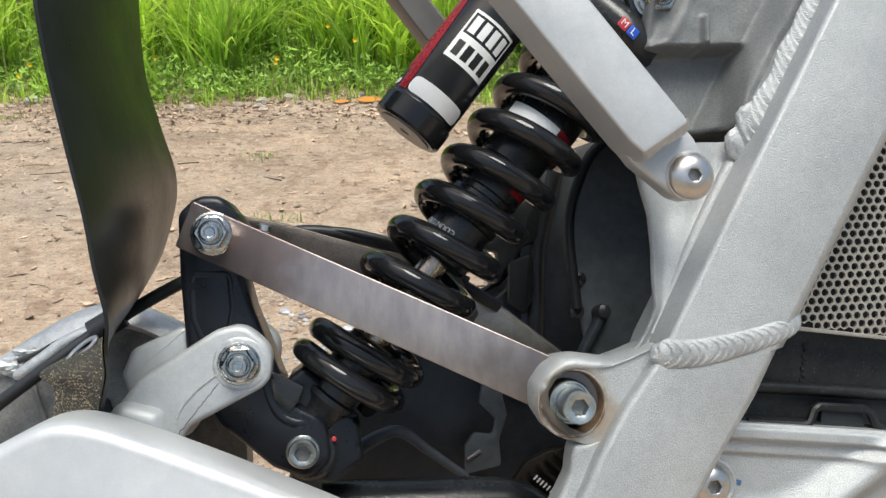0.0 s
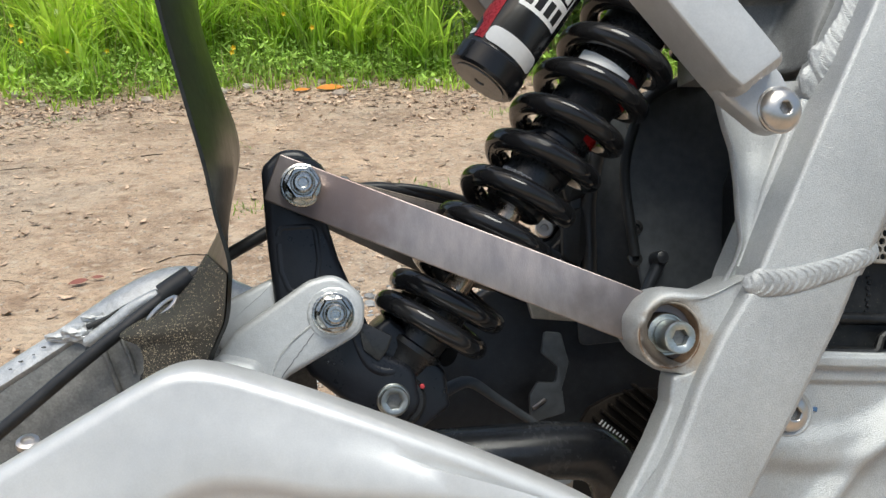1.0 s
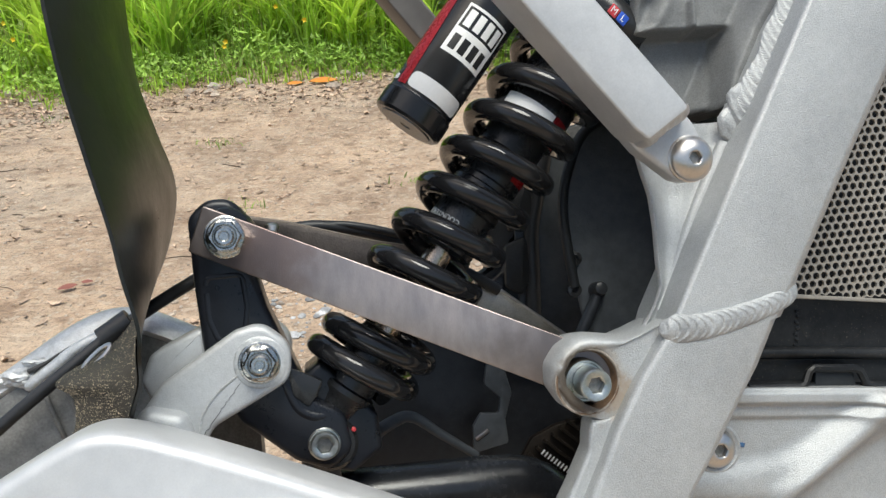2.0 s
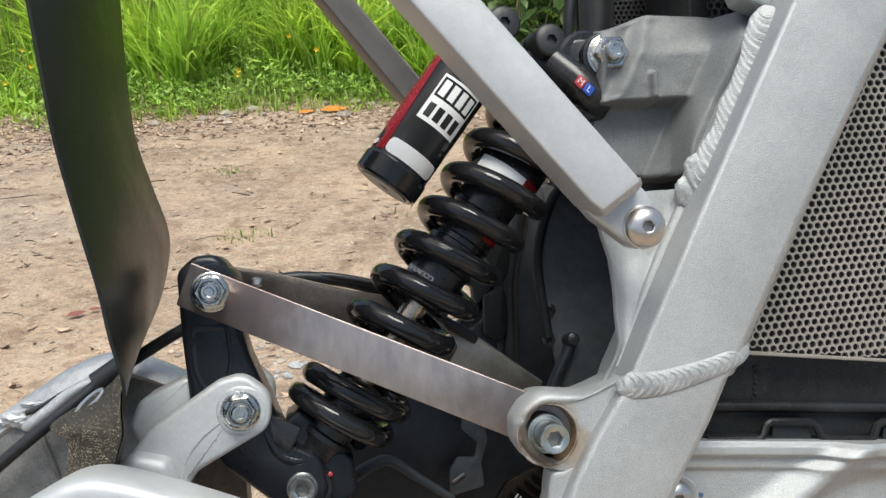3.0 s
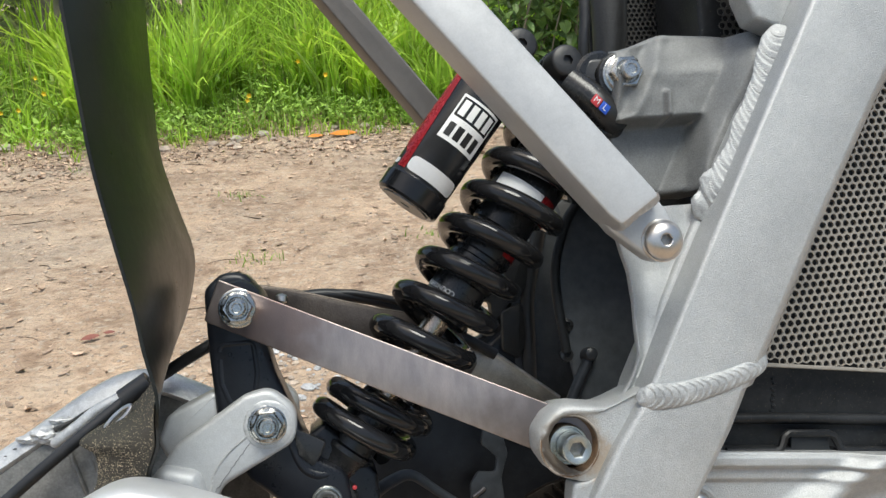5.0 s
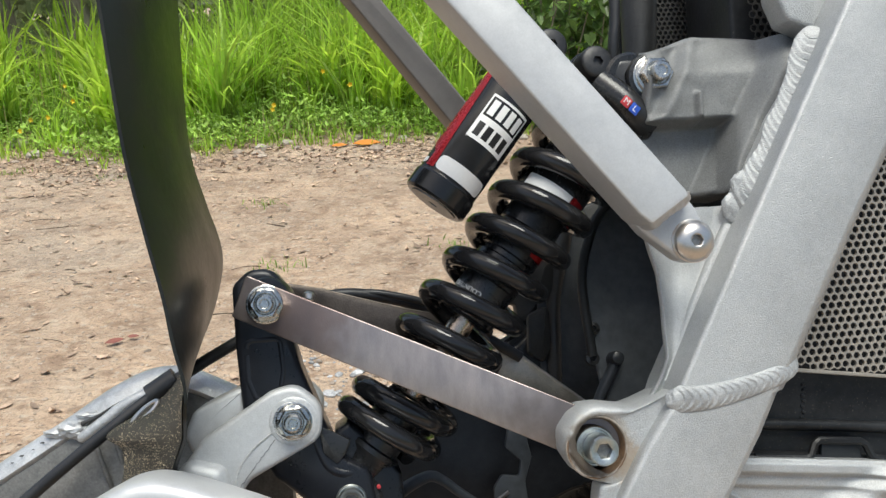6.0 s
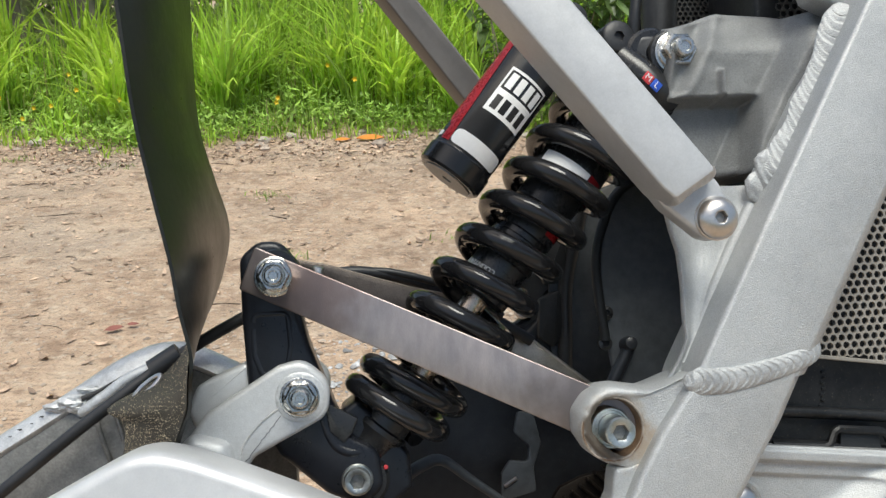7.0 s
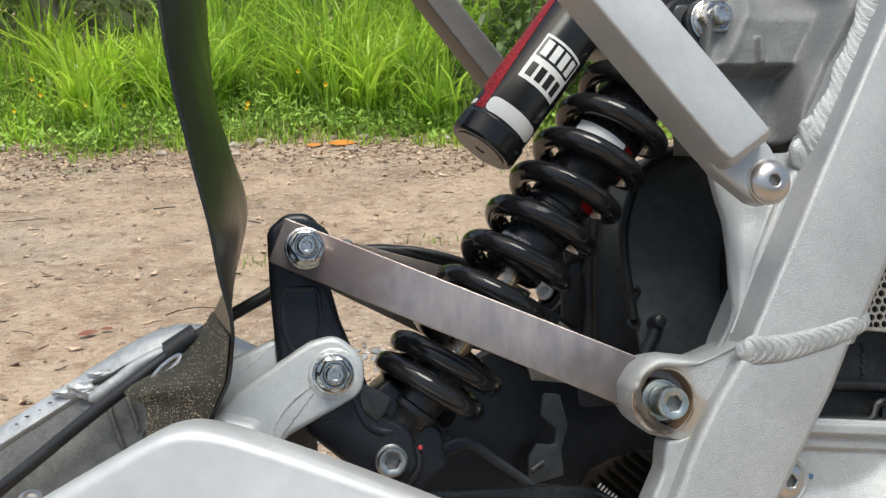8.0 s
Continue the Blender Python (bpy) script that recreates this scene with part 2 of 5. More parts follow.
# ---- shapes ----
def loft(rings, bm=None, cap=True, wrap=True):
    bm = bm or bmesh.new()
    rows = [[bm.verts.new(p) for p in r] for r in rings]
    n = len(rows[0])
    for a, b in zip(rows, rows[1:]):
        for i in range(n if wrap else n - 1):
            j = (i + 1) % n
            bm.faces.new((a[i], a[j], b[j], b[i]))
    if cap and wrap:
        bm.faces.new(rows[0][::-1])
        bm.faces.new(rows[-1])
    return bm


def frame_of(axis):
    axis = Vector(axis).normalized()
    side = axis.orthogonal().normalized() if abs(axis.y) < 0.9 else axis.cross(Vector((0, 0, 1))).normalized()
    return axis, side, axis.cross(side)


def lathe(profile, base, axis, n=28, bm=None, hexes=()):
    """Turns (radius, height) pairs about an axis; the indexes in hexes are six-sided."""
    a, s, t = frame_of(axis)
    base = Vector(base)
    rings = []
    for k, (r, h) in enumerate(profile):
        ring = []
        for i in range(n):
            th = 2 * math.pi * i / n
            q = r
            if k in hexes:
                w = th % (math.pi / 3) - math.pi / 6
                q = r * math.cos(math.pi / 6) / math.cos(w)
            ring.append(base + a * h + (s * math.cos(th) + t * math.sin(th)) * max(q, 0.01))
        rings.append(ring)
    return loft(rings, bm)


def fillet(points, r, seg=5):
    """Rounds the corners of a closed outline; r is one radius or one for each corner."""
    pts = [Vector(p) for p in points]
    out = []
    for i, p in enumerate(pts):
        q = r[i] if isinstance(r, (list, tuple)) else r
        a, b = pts[i - 1] - p, pts[(i + 1) % len(pts)] - p
        ang = a.angle(b)
        d = min(q / max(math.tan(ang / 2), 0.05), a.length * 0.48, b.length * 0.48)
        s, e = p + a.normalized() * d, p + b.normalized() * d
        for k in range(seg + 1):
            u = k / seg
            out.append(s * (1 - u) ** 2 + p * 2 * u * (1 - u) + e * u * u)
    return out


def inset(outline, d):
    n = len(outline)
    area = sum(outline[i - 1].x * outline[i].y - outline[i].x * outline[i - 1].y for i in range(n))
    sg = 1 if area > 0 else -1
    out = []
    for i in range(n):
        e1, e2 = outline[i] - outline[i - 1], outline[(i + 1) % n] - outline[i]
        v = Vector((0, 0))
        for e in (e1, e2):
            if e.length > 1e-9:
                v += Vector((-e.y, e.x)).normalized() * sg
        if v.length < 1e-6:
            v = Vector((0, 1))
        v.normalize()
        out.append(outline[i] + v * d)
    return out


def slab(points, y0, y1, r=4.0, bev=2.0, seg=3, bm=None, back_bev=None, warp=None, fseg=5):
    """A plate with an outline in (along, up), from y0 (near) to y1 (far), with rounded corners and eased edges. warp(x, z): added to y."""
    o = fillet(points, r, fseg) if r else [Vector(p) for p in points]
    bb = bev if back_bev is None else back_bev
    rows = []
    for k in range(seg + 1):
        a = k / seg * math.pi / 2
        rows.append((bev * (1 - math.sin(a)), y0 + bev * (1 - math.cos(a))))
    for k in range(seg + 1):
        a = (1 - k / seg) * math.pi / 2
        rows.append((bb * (1 - math.sin(a)), y1 - bb * (1 - math.cos(a))))
    rings = []
    for d, y in rows:
        rings.append([Vector((p.x, y + (warp(p.x, p.y) if warp else 0), p.y)) for p in (inset(o, d) if d > 1e-6 else o)])
    return loft(rings, bm)


def sweep(path, r, n=12, bm=None, squash=1.0):
    """A round bar along a path; r is a number or a function of 0..1."""
    pts = [Vector(p) for p in path]
    tang = [(pts[min(i + 1, len(pts) - 1)] - pts[max(i - 1, 0)]).normalized() for i in range(len(pts))]
    s = tang[0].orthogonal().normalized()
    rings = []
    for i, p in enumerate(pts):
        s = (s - tang[i] * s.dot(tang[i])).normalized()
        t = tang[i].cross(s)
        q = r(i / (len(pts) - 1)) if callable(r) else r
        rings.append([p + (s * math.cos(2 * math.pi * k / n) + t * math.sin(2 * math.pi * k / n) * squash) * q for k in range(n)])
    return loft(rings, bm)


def curve_through(points, steps=8):
    """A smooth line through points (Catmull-Rom)."""
    p = [Vector(q) for q in points]
    p = [2 * p[0] - p[1]] + p + [2 * p[-1] - p[-2]]
    out = []
    for i in range(1, len(p) - 2):
        for k in range(steps):
            u = k / steps
            out.append(0.5 * (2 * p[i] + (p[i + 1] - p[i - 1]) * u + (2 * p[i - 1] - 5 * p[i] + 4 * p[i + 1] - p[i + 2]) * u * u
                              + (3 * p[i] - p[i - 1] - 3 * p[i + 1] + p[i + 2]) * u ** 3))
    out.append(p[-2])
    return out


def block(c, size, bev=1.0, rot=None, bm=None):
    x, y, z = (v / 2 for v in size)
    b = slab([(-x, -z), (x, -z), (x, z), (-x, z)], -y, y, bev, min(bev, y * 0.9), 2, fseg=3)
    if rot:
        b.transform(Euler([radians(a) for a in rot]).to_matrix().to_4x4())
    b.transform(Matrix.Translation(c))
    if bm is None:
        return b
    me = bpy.data.meshes.new("tmp")
    b.to_mesh(me)
    b.free()
    bm.from_mesh(me)
    bpy.data.meshes.remove(me)
    return bm


def bead(path, width, pitch=4.0, height=0.4, bm=None, taper=1.0, ripple=0.2, face=(0, -1, 0), uneven=0.0):
    """A weld bead: a low ridge with overlapping crescent ripples along a path."""
    pts = curve_through(path, 24)
    length = [0]
    for a, c in zip(pts, pts[1:]):
        length.append(length[-1] + (c - a).length)
    total = length[-1]

    def at(q):
        q = min(max(q, 0), total)
        k = next((j for j in range(1, len(length)) if length[j] >= q), len(length) - 1)
        u = (q - length[k - 1]) / max(length[k] - length[k - 1], 1e-6)
        return pts[k - 1].lerp(pts[k], u)

    steps, n = int(total / pitch * 22), 40
    rings = []
    for i in range(steps + 1):
        s = total * i / steps
        t = (at(s + 1.5) - at(s - 1.5)).normalized()
        nr = Vector(face) - t * t.dot(Vector(face))
        nr.normalize()
        sd = t.cross(nr)
        ends = min(1.0, 0.12 + math.sqrt(max(0.0, min(s, total - s)) / width) * 1.2) * (1 + (taper - 1) * s / total)
        ring = []
        for j in range(n):
            th = 2 * math.pi * j / n
            c, v = math.cos(th), math.sin(th)
            crest = s + 0.42 * width * (c * c)
            crest += 0.35 * pitch * noise.noise((crest / pitch * 0.6, c * 0.5, 3.0))
            ph, k = (crest / pitch) % 1.0, int(crest / pitch)
            rip = smooth(0, 0.3, ph) * (1 - 0.8 * ph) * 1.7 - 0.75 + 0.22 * math.sin(k * 2.3)
            wide = width * 0.5 * (1 + 0.012 * rip + uneven * noise.noise((s / width * 1.3, 4.0 + c, 1.0))) * ends
            high = width * 0.5 * height * (1 + ripple * rip) * ends
            ring.append(at(s) + sd * c * wide + nr * v * high)
        rings.append(ring)
    return loft(rings, bm)


def relief(xs, zs, depth, back):
    """A cast panel: a near face with depth(x, z) over a grid in (along, up), closed to a flat back."""
    bm = bmesh.new()
    grid = [[bm.verts.new((x, depth(x, z), z)) for x in xs] for z in zs]
    nx, nz = len(xs) - 1, len(zs) - 1
    for j in range(nz):
        for i in range(nx):
            bm.faces.new((grid[j][i], grid[j][i + 1], grid[j + 1][i + 1], grid[j + 1][i]))
    rim = [grid[0][i] for i in range(nx + 1)] + [grid[j][nx] for j in range(1, nz + 1)] + [grid[nz][i] for i in range(nx - 1, -1, -1)] + [grid[j][0] for j in range(nz - 1, 0, -1)]
    deep = [bm.verts.new((q.co.x, back, q.co.z)) for q in rim]
    for i in range(len(rim)):
        j = (i + 1) % len(rim)
        bm.faces.new((rim[i], deep[i], deep[j], rim[j]))
    bm.faces.new(deep)
    return bm


def lumps(spots, rough=0.35, bm=None):
    """Rough blobs of spilt weld metal, run together: (centre, radii) each."""
    bm = bm or bmesh.new()
    for k, (c, r) in enumerate(spots):
        made = bmesh.ops.create_icosphere(bm, subdivisions=4, radius=1.0)["verts"]
        for v in made:
            q = 1 + rough * noise.noise(v.co * 1.6 + Vector((k * 3.1, 0, 0))) + rough * 0.5 * noise.noise(v.co * 4.5 + Vector((0, k * 2.3, 0)))
            v.co = Vector(c) + Vector((v.co.x * r[0], v.co.y * r[1], v.co.z * r[2])) * q
    return bm


def smooth(a, b, x):
    t = min(1.0, max(0.0, (x - a) / (b - a)))
    return t * t * (3 - 2 * t)


# ---- fasteners ----
def hex_nut(parent, at, r_flange, r_hex, h, end_r, end_h, turn=0.0, name="flange_nut", mat=None):
    mat = mat or ZINC
    axis = (0.03, -1, 0.02)
    nut = part(name, lathe([(r_flange, 0), (r_flange, 1.5), (r_flange * 0.93, 2.2), (r_hex * 1.14, 2.6), (r_hex * 1.14, h - 1.0), (r_hex * 1.02, h), (end_r * 1.25, h), (end_r * 1.1, h - 0.8)],
                           at, axis, 36, hexes=(3, 4, 5)), mat, parent, sharp=24)
    part("washer", lathe([(r_flange * 1.12, -1.2), (r_flange * 1.12, 0.4), (r_flange * 1.02, 0.8)], at, axis, 36), mat, nut)
    part("bolt_end", lathe([(end_r, h - 1.5), (end_r, h + end_h - 1), (end_r - 0.9, h + end_h), (end_r * 0.55, h + end_h), (end_r * 0.45, h + end_h - 0.8)],
                           at, axis, 24), mat, nut)
    return nut


def socket_screw(parent, at, r, h, r_hex, mat=ZINC, name="socket_head_bolt", button=False):
    if button:
        prof = [(r, 0), (r, 0.7), (r * 0.97, h * 0.3), (r * 0.88, h * 0.56), (r * 0.75, h * 0.76), (r * 0.58, h * 0.91), (r_hex * 1.2, h), (r_hex * 1.06, h), (r_hex, h - 0.3), (r_hex, h - 3.2), (0.2, h - 3.8)]
        hx = (8, 9)
    else:
        prof = [(r, 0), (r, h - 1.0), (r * 0.92, h), (r_hex * 1.2, h), (r_hex, h - 0.5), (r_hex, h - 5), (0.2, h - 5.6)]
        hx = (4, 5)
    screw = part(name, lathe(prof, at, (0.0, -1, 0.0), 36, hexes=hx), mat, parent, sharp=30)
    deep = h - 3.0 if button else h - 4.4
    # Darker disc added on the socket floor to make the recess read shaded.
    part("socket_floor_disc", lathe([(r_hex * 0.985, deep), (r_hex * 0.97, deep + 0.15), (r_hex * 0.3, deep + 0.15)], at, (0.0, -1, 0.0), 36, hexes=(0, 1)), STEEL_GREY, screw)
    return screw


# ---- frame ----
def beam(stations, y0, y1, r_left, r_right, extra=()):
    """A box section with an outline that runs through stations (left, right, height): a tight near-left edge and a broad near-right one."""
    rings = []
    for xl, xr, z, *back in stations:
        bk = back[0] if back else -3
        sec = [(xl + bk, y1), (xl + bk / 3, (y0 + y1) / 2), (xl, y0 + r_left)]
        sec += [(xl + r_left * (1 - math.cos(a)), y0 + r_left * (1 - math.sin(a))) for a in (0.4, 0.8, 1.2, 1.57)]
        sec += [(xr - r_right * 1.1, y0), (xr - r_right * 0.95, y0 + 0.25), (xr - r_right * 0.35, y0 + r_right * 0.55), (xr - 0.8, y0 + r_right * 0.95), (xr, y0 + r_right * 1.3), (xr, y1)]
        rings.append([Vector((x, y, z)) for x, y in sec])
    return loft(rings)


rail = part("frame_rail", beam([(84.5, 149, -74), (88, 154, -66), (128.5, 196, 5), (169, 240, 75), (210, 287, 145), (290, 384, 290)], -97, -58, 3, 11), SILVER, bike,
            "broad silver frame rail with fine bead-blasted paint", sharp=50)
part("lower_frame_casting", beam([(-20, 45, -236), (2, 62, -202), (25, 83, -168), (38, 98, -146, 0), (45.5, 108, -132, 1), (52, 117, -118, 2), (66, 132, -96, 2), (80, 142, -78, 0), (86, 147, -69, 0)], -97.3, -73, 4, 8), SILVER, bike, sharp=50)
RIM_Z, RIM_X = [-76, -73, -65, -58, -53, -39.6, -24.7, -8.5, 3, 14, 26], [72, 76.5, 82.5, 86, 87.9, 87.4, 87.7, 86.7, 83.7, 81.5, 80]
_rings = []
for _k in range(41):
    z = -76 + 102 * _k / 40
    xl = float(np.interp(z, RIM_Z, RIM_X))
    xr = 128.5 + 0.5785 * (z - 5) + 2
    wd = max(xr - xl, 4.0)
    cut = min(1.0, max(0.0, (wd - 6) / 30))
    prof = [(xl + 18, -58), (xl + 8, -69), (xl + 1.0, -76), (xl + 0.4, -79.2), (xl + 1.3, -80.4), (xl + 2.6, -79.8), (xl + 3.6, -77.6)]
    prof += [(xl + 3.6 + (wd - 3.6) * u, -77.6 + h * cut) for u, h in ((0.10, 3.6), (0.22, 6.8), (0.36, 8.8), (0.5, 7.4), (0.6, 6.0), (0.72, 7.2), (0.84, 6.4), (0.93, 3.4), (1.0, -1.0))] + [(xr + 5, -58)]
    _rings.append([Vector((x, y, z)) for x, y in prof])
part("gusset", loft(_rings), SILVER, bike, "concave gusset with a rounded lip", sharp=70)
part("gusset_fillet", sweep([(88, -76, -66), (97, -74, -50), (104.5, -73, -35), (114, -73, -18), (122.5, -73, -3), (133, -73, 15)], lambda u: 2.4 + 1.2 * u, 10), SILVER, bike)
part("weld_bead", bead([(80, -93.5, -71), (85, -96.4, -72.6), (100, -97.2, -73.2), (122, -97.2, -70.2), (141, -96.6, -65.6), (150, -93, -62.5), (157, -86, -58)], 14.5, 4.4, 0.34, None, 0.58, 0.24), WELD, rail)

part("weld_bead", bead([(192, -78, 122), (187.5, -80, 111), (177, -81, 86), (166, -81.4, 66), (152.5, -81.4, 43), (144, -81, 30), (137, -77, 19)], 18.0, 4.4, 0.19, None, 1.06, 0.4, (-0.3, -0.95, 0.1), 0.14), WELD, rail, "wide rippled weld seam")

part("weld_end", lumps([((137, -76.4, 24), (8, 2.6, 9)), ((142, -77.5, 35), (8, 2.6, 9))], 0.16), WELD, rail)

# pivot bracket with a counterbored hole, cast on to the rail
_c = Vector((44.0, -94.2))
_out = fillet([(47, -71.8), (66, -75.2), (80, -71.6), (92, -66), (84, -92), (72, -112), (58, -115), (49, -114.5), (40.5, -111.8), (31.5, -105), (26, -95.5), (26.5, -85), (32.5, -77), (40, -72.2)],
              [8, 8, 5, 3, 5, 4, 6, 6, 9, 8, 8, 8, 8, 8], 5)


def star(scale_in, y, n=72, r=None):
    ring = []
    for i in range(n):
        a = 2 * math.pi * i / n
        d = Vector((math.cos(a), math.sin(a)))
        if r is None:
            best = 5.0
            for k in range(len(_out)):
                p, q = _out[k - 1] - _c, _out[k] - _c
                e = q - p
                den = d.x * e.y - d.y * e.x
                if abs(den) > 1e-9:
                    t = (p.x * e.y - p.y * e.x) / den
                    u = (p.x * d.y - p.y * d.x) / den
                    if t > 0 and -1e-6 <= u <= 1 + 1e-6:
                        best = max(best, t)
            rad = best - scale_in
        else:
            rad = r
        low = smooth(radians(95), radians(80), (2 * math.pi - a)) * smooth(radians(-10), radians(20), 2 * math.pi - a) if r is None and y < -83 else 0.0
        ring.append(Vector((_c.x + d.x * rad, y * (1 - low) - 87.9 * low, _c.y + d.y * rad)))
    return ring


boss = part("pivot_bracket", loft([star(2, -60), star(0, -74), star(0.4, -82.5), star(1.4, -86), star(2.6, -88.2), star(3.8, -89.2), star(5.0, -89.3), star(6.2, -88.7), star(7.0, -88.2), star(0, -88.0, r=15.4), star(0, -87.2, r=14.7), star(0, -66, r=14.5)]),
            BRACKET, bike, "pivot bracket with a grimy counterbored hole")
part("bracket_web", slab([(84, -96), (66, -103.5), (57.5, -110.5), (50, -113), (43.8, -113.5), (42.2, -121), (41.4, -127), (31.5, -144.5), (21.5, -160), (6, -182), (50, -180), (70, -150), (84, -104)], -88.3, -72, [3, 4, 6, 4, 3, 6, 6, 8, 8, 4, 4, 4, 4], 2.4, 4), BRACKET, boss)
# Dark disc added to close the bore, so that its floor reads dark.
part("dark_bore_floor", lathe([(14.2, 0), (14.2, 6.0), (13.6, 6.6), (0.5, 6.6)], (44.0, -66.2, -94.2), (0, -1, 0), 36), DKGREY, boss)
part("stain_ring", loft([star(0, -87.0, r=14.65), star(0, -88.1, r=15.1), star(0, -88.35, r=15.6), star(0, -87.9, r=16.3)], cap=False), STAINED, boss, "rust-stained rim")
part("bore", loft([star(0, -66.5, r=14.1), star(0, -87.0, r=14.4), star(0, -88.0, r=14.75)], cap=False), RUST, boss, "grimy bore")
part("washer", lathe([(10.4, 0), (10.4, 12.6), (9.8, 13.4), (9.0, 13.4), (8.6, 12.8), (7, 12.8)], (43.8, -72, -94.2), (0, -1, 0), 36), ZINC, boss)
socket_screw(boss, (44.8, -85.5, -94.6), 7.6, 12.5, 4.2)
for a0, a1 in ((2.2, 3.9), (4.2, 5.0), (5.3, 6.1)):
    part("grime", sweep([Vector((44.0 + 15.5 * math.cos(a0 + (a1 - a0) * k / 14), -88.1, -94.2 + 15.5 * math.sin(a0 + (a1 - a0) * k / 14))) for k in range(15)], lambda u: 0.15 + 0.3 * math.sin(u * 3.14), 6), RUST, boss, "rusty grime")

# battery bay: perforated panels, black case and lower cradle
def perforated(x0, x1, z0, z1, y, inside, pitch=6.1, hole=2.05):
    bm = bmesh.new()
    dz = pitch * math.sqrt(3) / 2
    row, z = 0, z0
    while z < z1:
        x = x0 + (pitch / 2 if row % 2 else 0)
        while x < x1:
            if inside(x, z):
                outer, rim, deep = [], [], []
                for k in range(12):
                    a = math.pi * k / 6 + math.pi / 6
                    w = (a - math.pi / 6 + math.pi / 6) % (math.pi / 3) - math.pi / 6
                    R = pitch / 2 / math.cos(w)
                    ca, sa = math.cos(a - math.pi / 6), math.sin(a - math.pi / 6)
                    outer.append(bm.verts.new((x + R * ca, y, z + R * sa)))
                    rim.append(bm.verts.new((x + hole * ca, y, z + hole * sa)))
                    deep.append(bm.verts.new((x + hole * ca, y + 1.6, z + hole * sa)))
                for k in range(12):
                    j = (k + 1) % 12
                    bm.faces.new((outer[k], outer[j], rim[j], rim[k]))
                    bm.faces.new((rim[k], rim[j], deep[j], deep[k]))
            x += pitch
        z += dz
        row += 1
    return bm


part("perforated_panel", perforated(150, 330, -77, 230, -56, lambda x, z: z > -67 - (x - 170) * 0.16 and x > 138 + 0.6 * (z + 68) and x < 278 + 0.66 * (z + 68), 4.9, 1.92), GRILLE, bike,
     "beige perforated metal panel", flat=True)
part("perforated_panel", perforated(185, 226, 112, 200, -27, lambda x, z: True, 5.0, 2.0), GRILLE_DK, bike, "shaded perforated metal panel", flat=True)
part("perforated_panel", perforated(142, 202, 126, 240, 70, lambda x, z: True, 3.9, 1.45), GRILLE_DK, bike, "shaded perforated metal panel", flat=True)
part("panel_backing", slab([(136, 110), (206, 110), (206, 250), (136, 250)], 78, 82, 3, 1, 2), PLASTIC, bike)
part("panel_border", slab([(150, -64.5), (340, -94.5), (340, -96), (148, -66.6)], -56.2, -52, 0.5, 0.4, 1), GRILLE, bike)
case = part("battery_case", slab([(140, -128), (330, -150), (330, -92), (330, 240), (222, 240), (214, 128), (190, 60), (150, -20), (146, -60)], -42, 50, 6, 4, 3), BOXPL, bike, "dusty black plastic battery case")
part("case_shoulder", slab([(172, 100), (226, 100), (226, 240), (177, 240)], -20, 46, 4, 3, 3), BOXPL, case)
part("case_step", sweep(curve_through([(148, -44, -99), (200, -44, -105), (330, -44, -122)]), 3.4, 10), BOXPL, case)
part("case_ledge", slab([(140, -113), (330, -139), (330, -147), (138, -120)], -50, -40, 2, 2, 2), BOXPL, case)
part("case_flange", sweep([Vector((x, -51, z)) for x, z in ((146, -116.5), (176, -120), (180, -119), (183, -112.5), (186, -111), (211, -114), (214, -116), (217, -123), (221, -125), (246, -128.5), (250, -127.5), (253, -121), (256, -119.5), (281, -123), (284, -125), (287, -131.5), (291, -134), (330, -139))], 2.4, 8), BOXPL, case)
for _x, _z in ((199, -119), (269, -128)):
    part("clip_slot", slab([(_x - 12, _z - 3.5), (_x + 13, _z - 6.5), (_x + 12, _z + 2.5), (_x - 11, _z + 5.5)], -49.6, -46, 1.2, 0.6, 2), PLASTIC, case)
for _k in range(9):
    part("moulded_mark", block((184.5 - 0.5 * _k + (0.8 if _k % 2 else 0), -42.6, -80 - 3.1 * _k), (2.4, 1.0, 1.6), 0.3, (0, 20 * (_k % 3), 0)), BOXPL, case)
def cradle_depth(x, z):
    """Face of the cradle: a proud top rim, a sunk panel, a ledge that sweeps up forwards and a slanting rib."""
    d = -114 - 0.125 * (x - 131) - z
    y = -60 + 2.5 * (1 - smooth(0, 3, d)) + 4.5 * smooth(7, 10, d) + 2.5 * smooth(15, 18, d)
    ledge = -158 + 30 * smooth(150, 235, x)
    y += -3.2 * smooth(ledge + 6, ledge - 6, z)
    dip = -172 - 6 * smooth(100, 140, x) + 30 * smooth(146, 240, x)
    y += 5.0 * smooth(dip + 6, dip - 6, z)
    rib = -278 + 0.64 * x - 12 * smooth(170, 125, x)
    y += -7 * math.exp(-((z - rib) / 9.0) ** 2)
    return y + 0.3 * noise.noise((x * 0.08, 1.0, z * 0.08))


cradle = part("lower_cradle", relief([60 + 2.5 * k for k in range(109)], [-262 + 2.0 * k for k in range(61)] + [-139.6 + 0.6 * k for k in range(44)], lambda x, z: cradle_depth(x, min(z, -114 - 0.125 * (x - 131))), -38), SILVER, bike, "silver cast lower frame cradle", sharp=60)
for _v in cradle.data.vertices:
    _v.co.z = min(_v.co.z, 0.001 * (-114 - 0.125 * (_v.co.x * 1000 - 131)) + HEIGHT)
part("cradle_back", slab([(131, -117), (330, -142), (330, -300), (10, -300), (96, -178), (118, -140)], -44, 40, 5, 4, 3), SILVER, cradle)
socket_screw(cradle, (123, -54.6, -146), 10.4, 5.4, 3.8, STAIN_STEEL, "button_head_bolt", True)
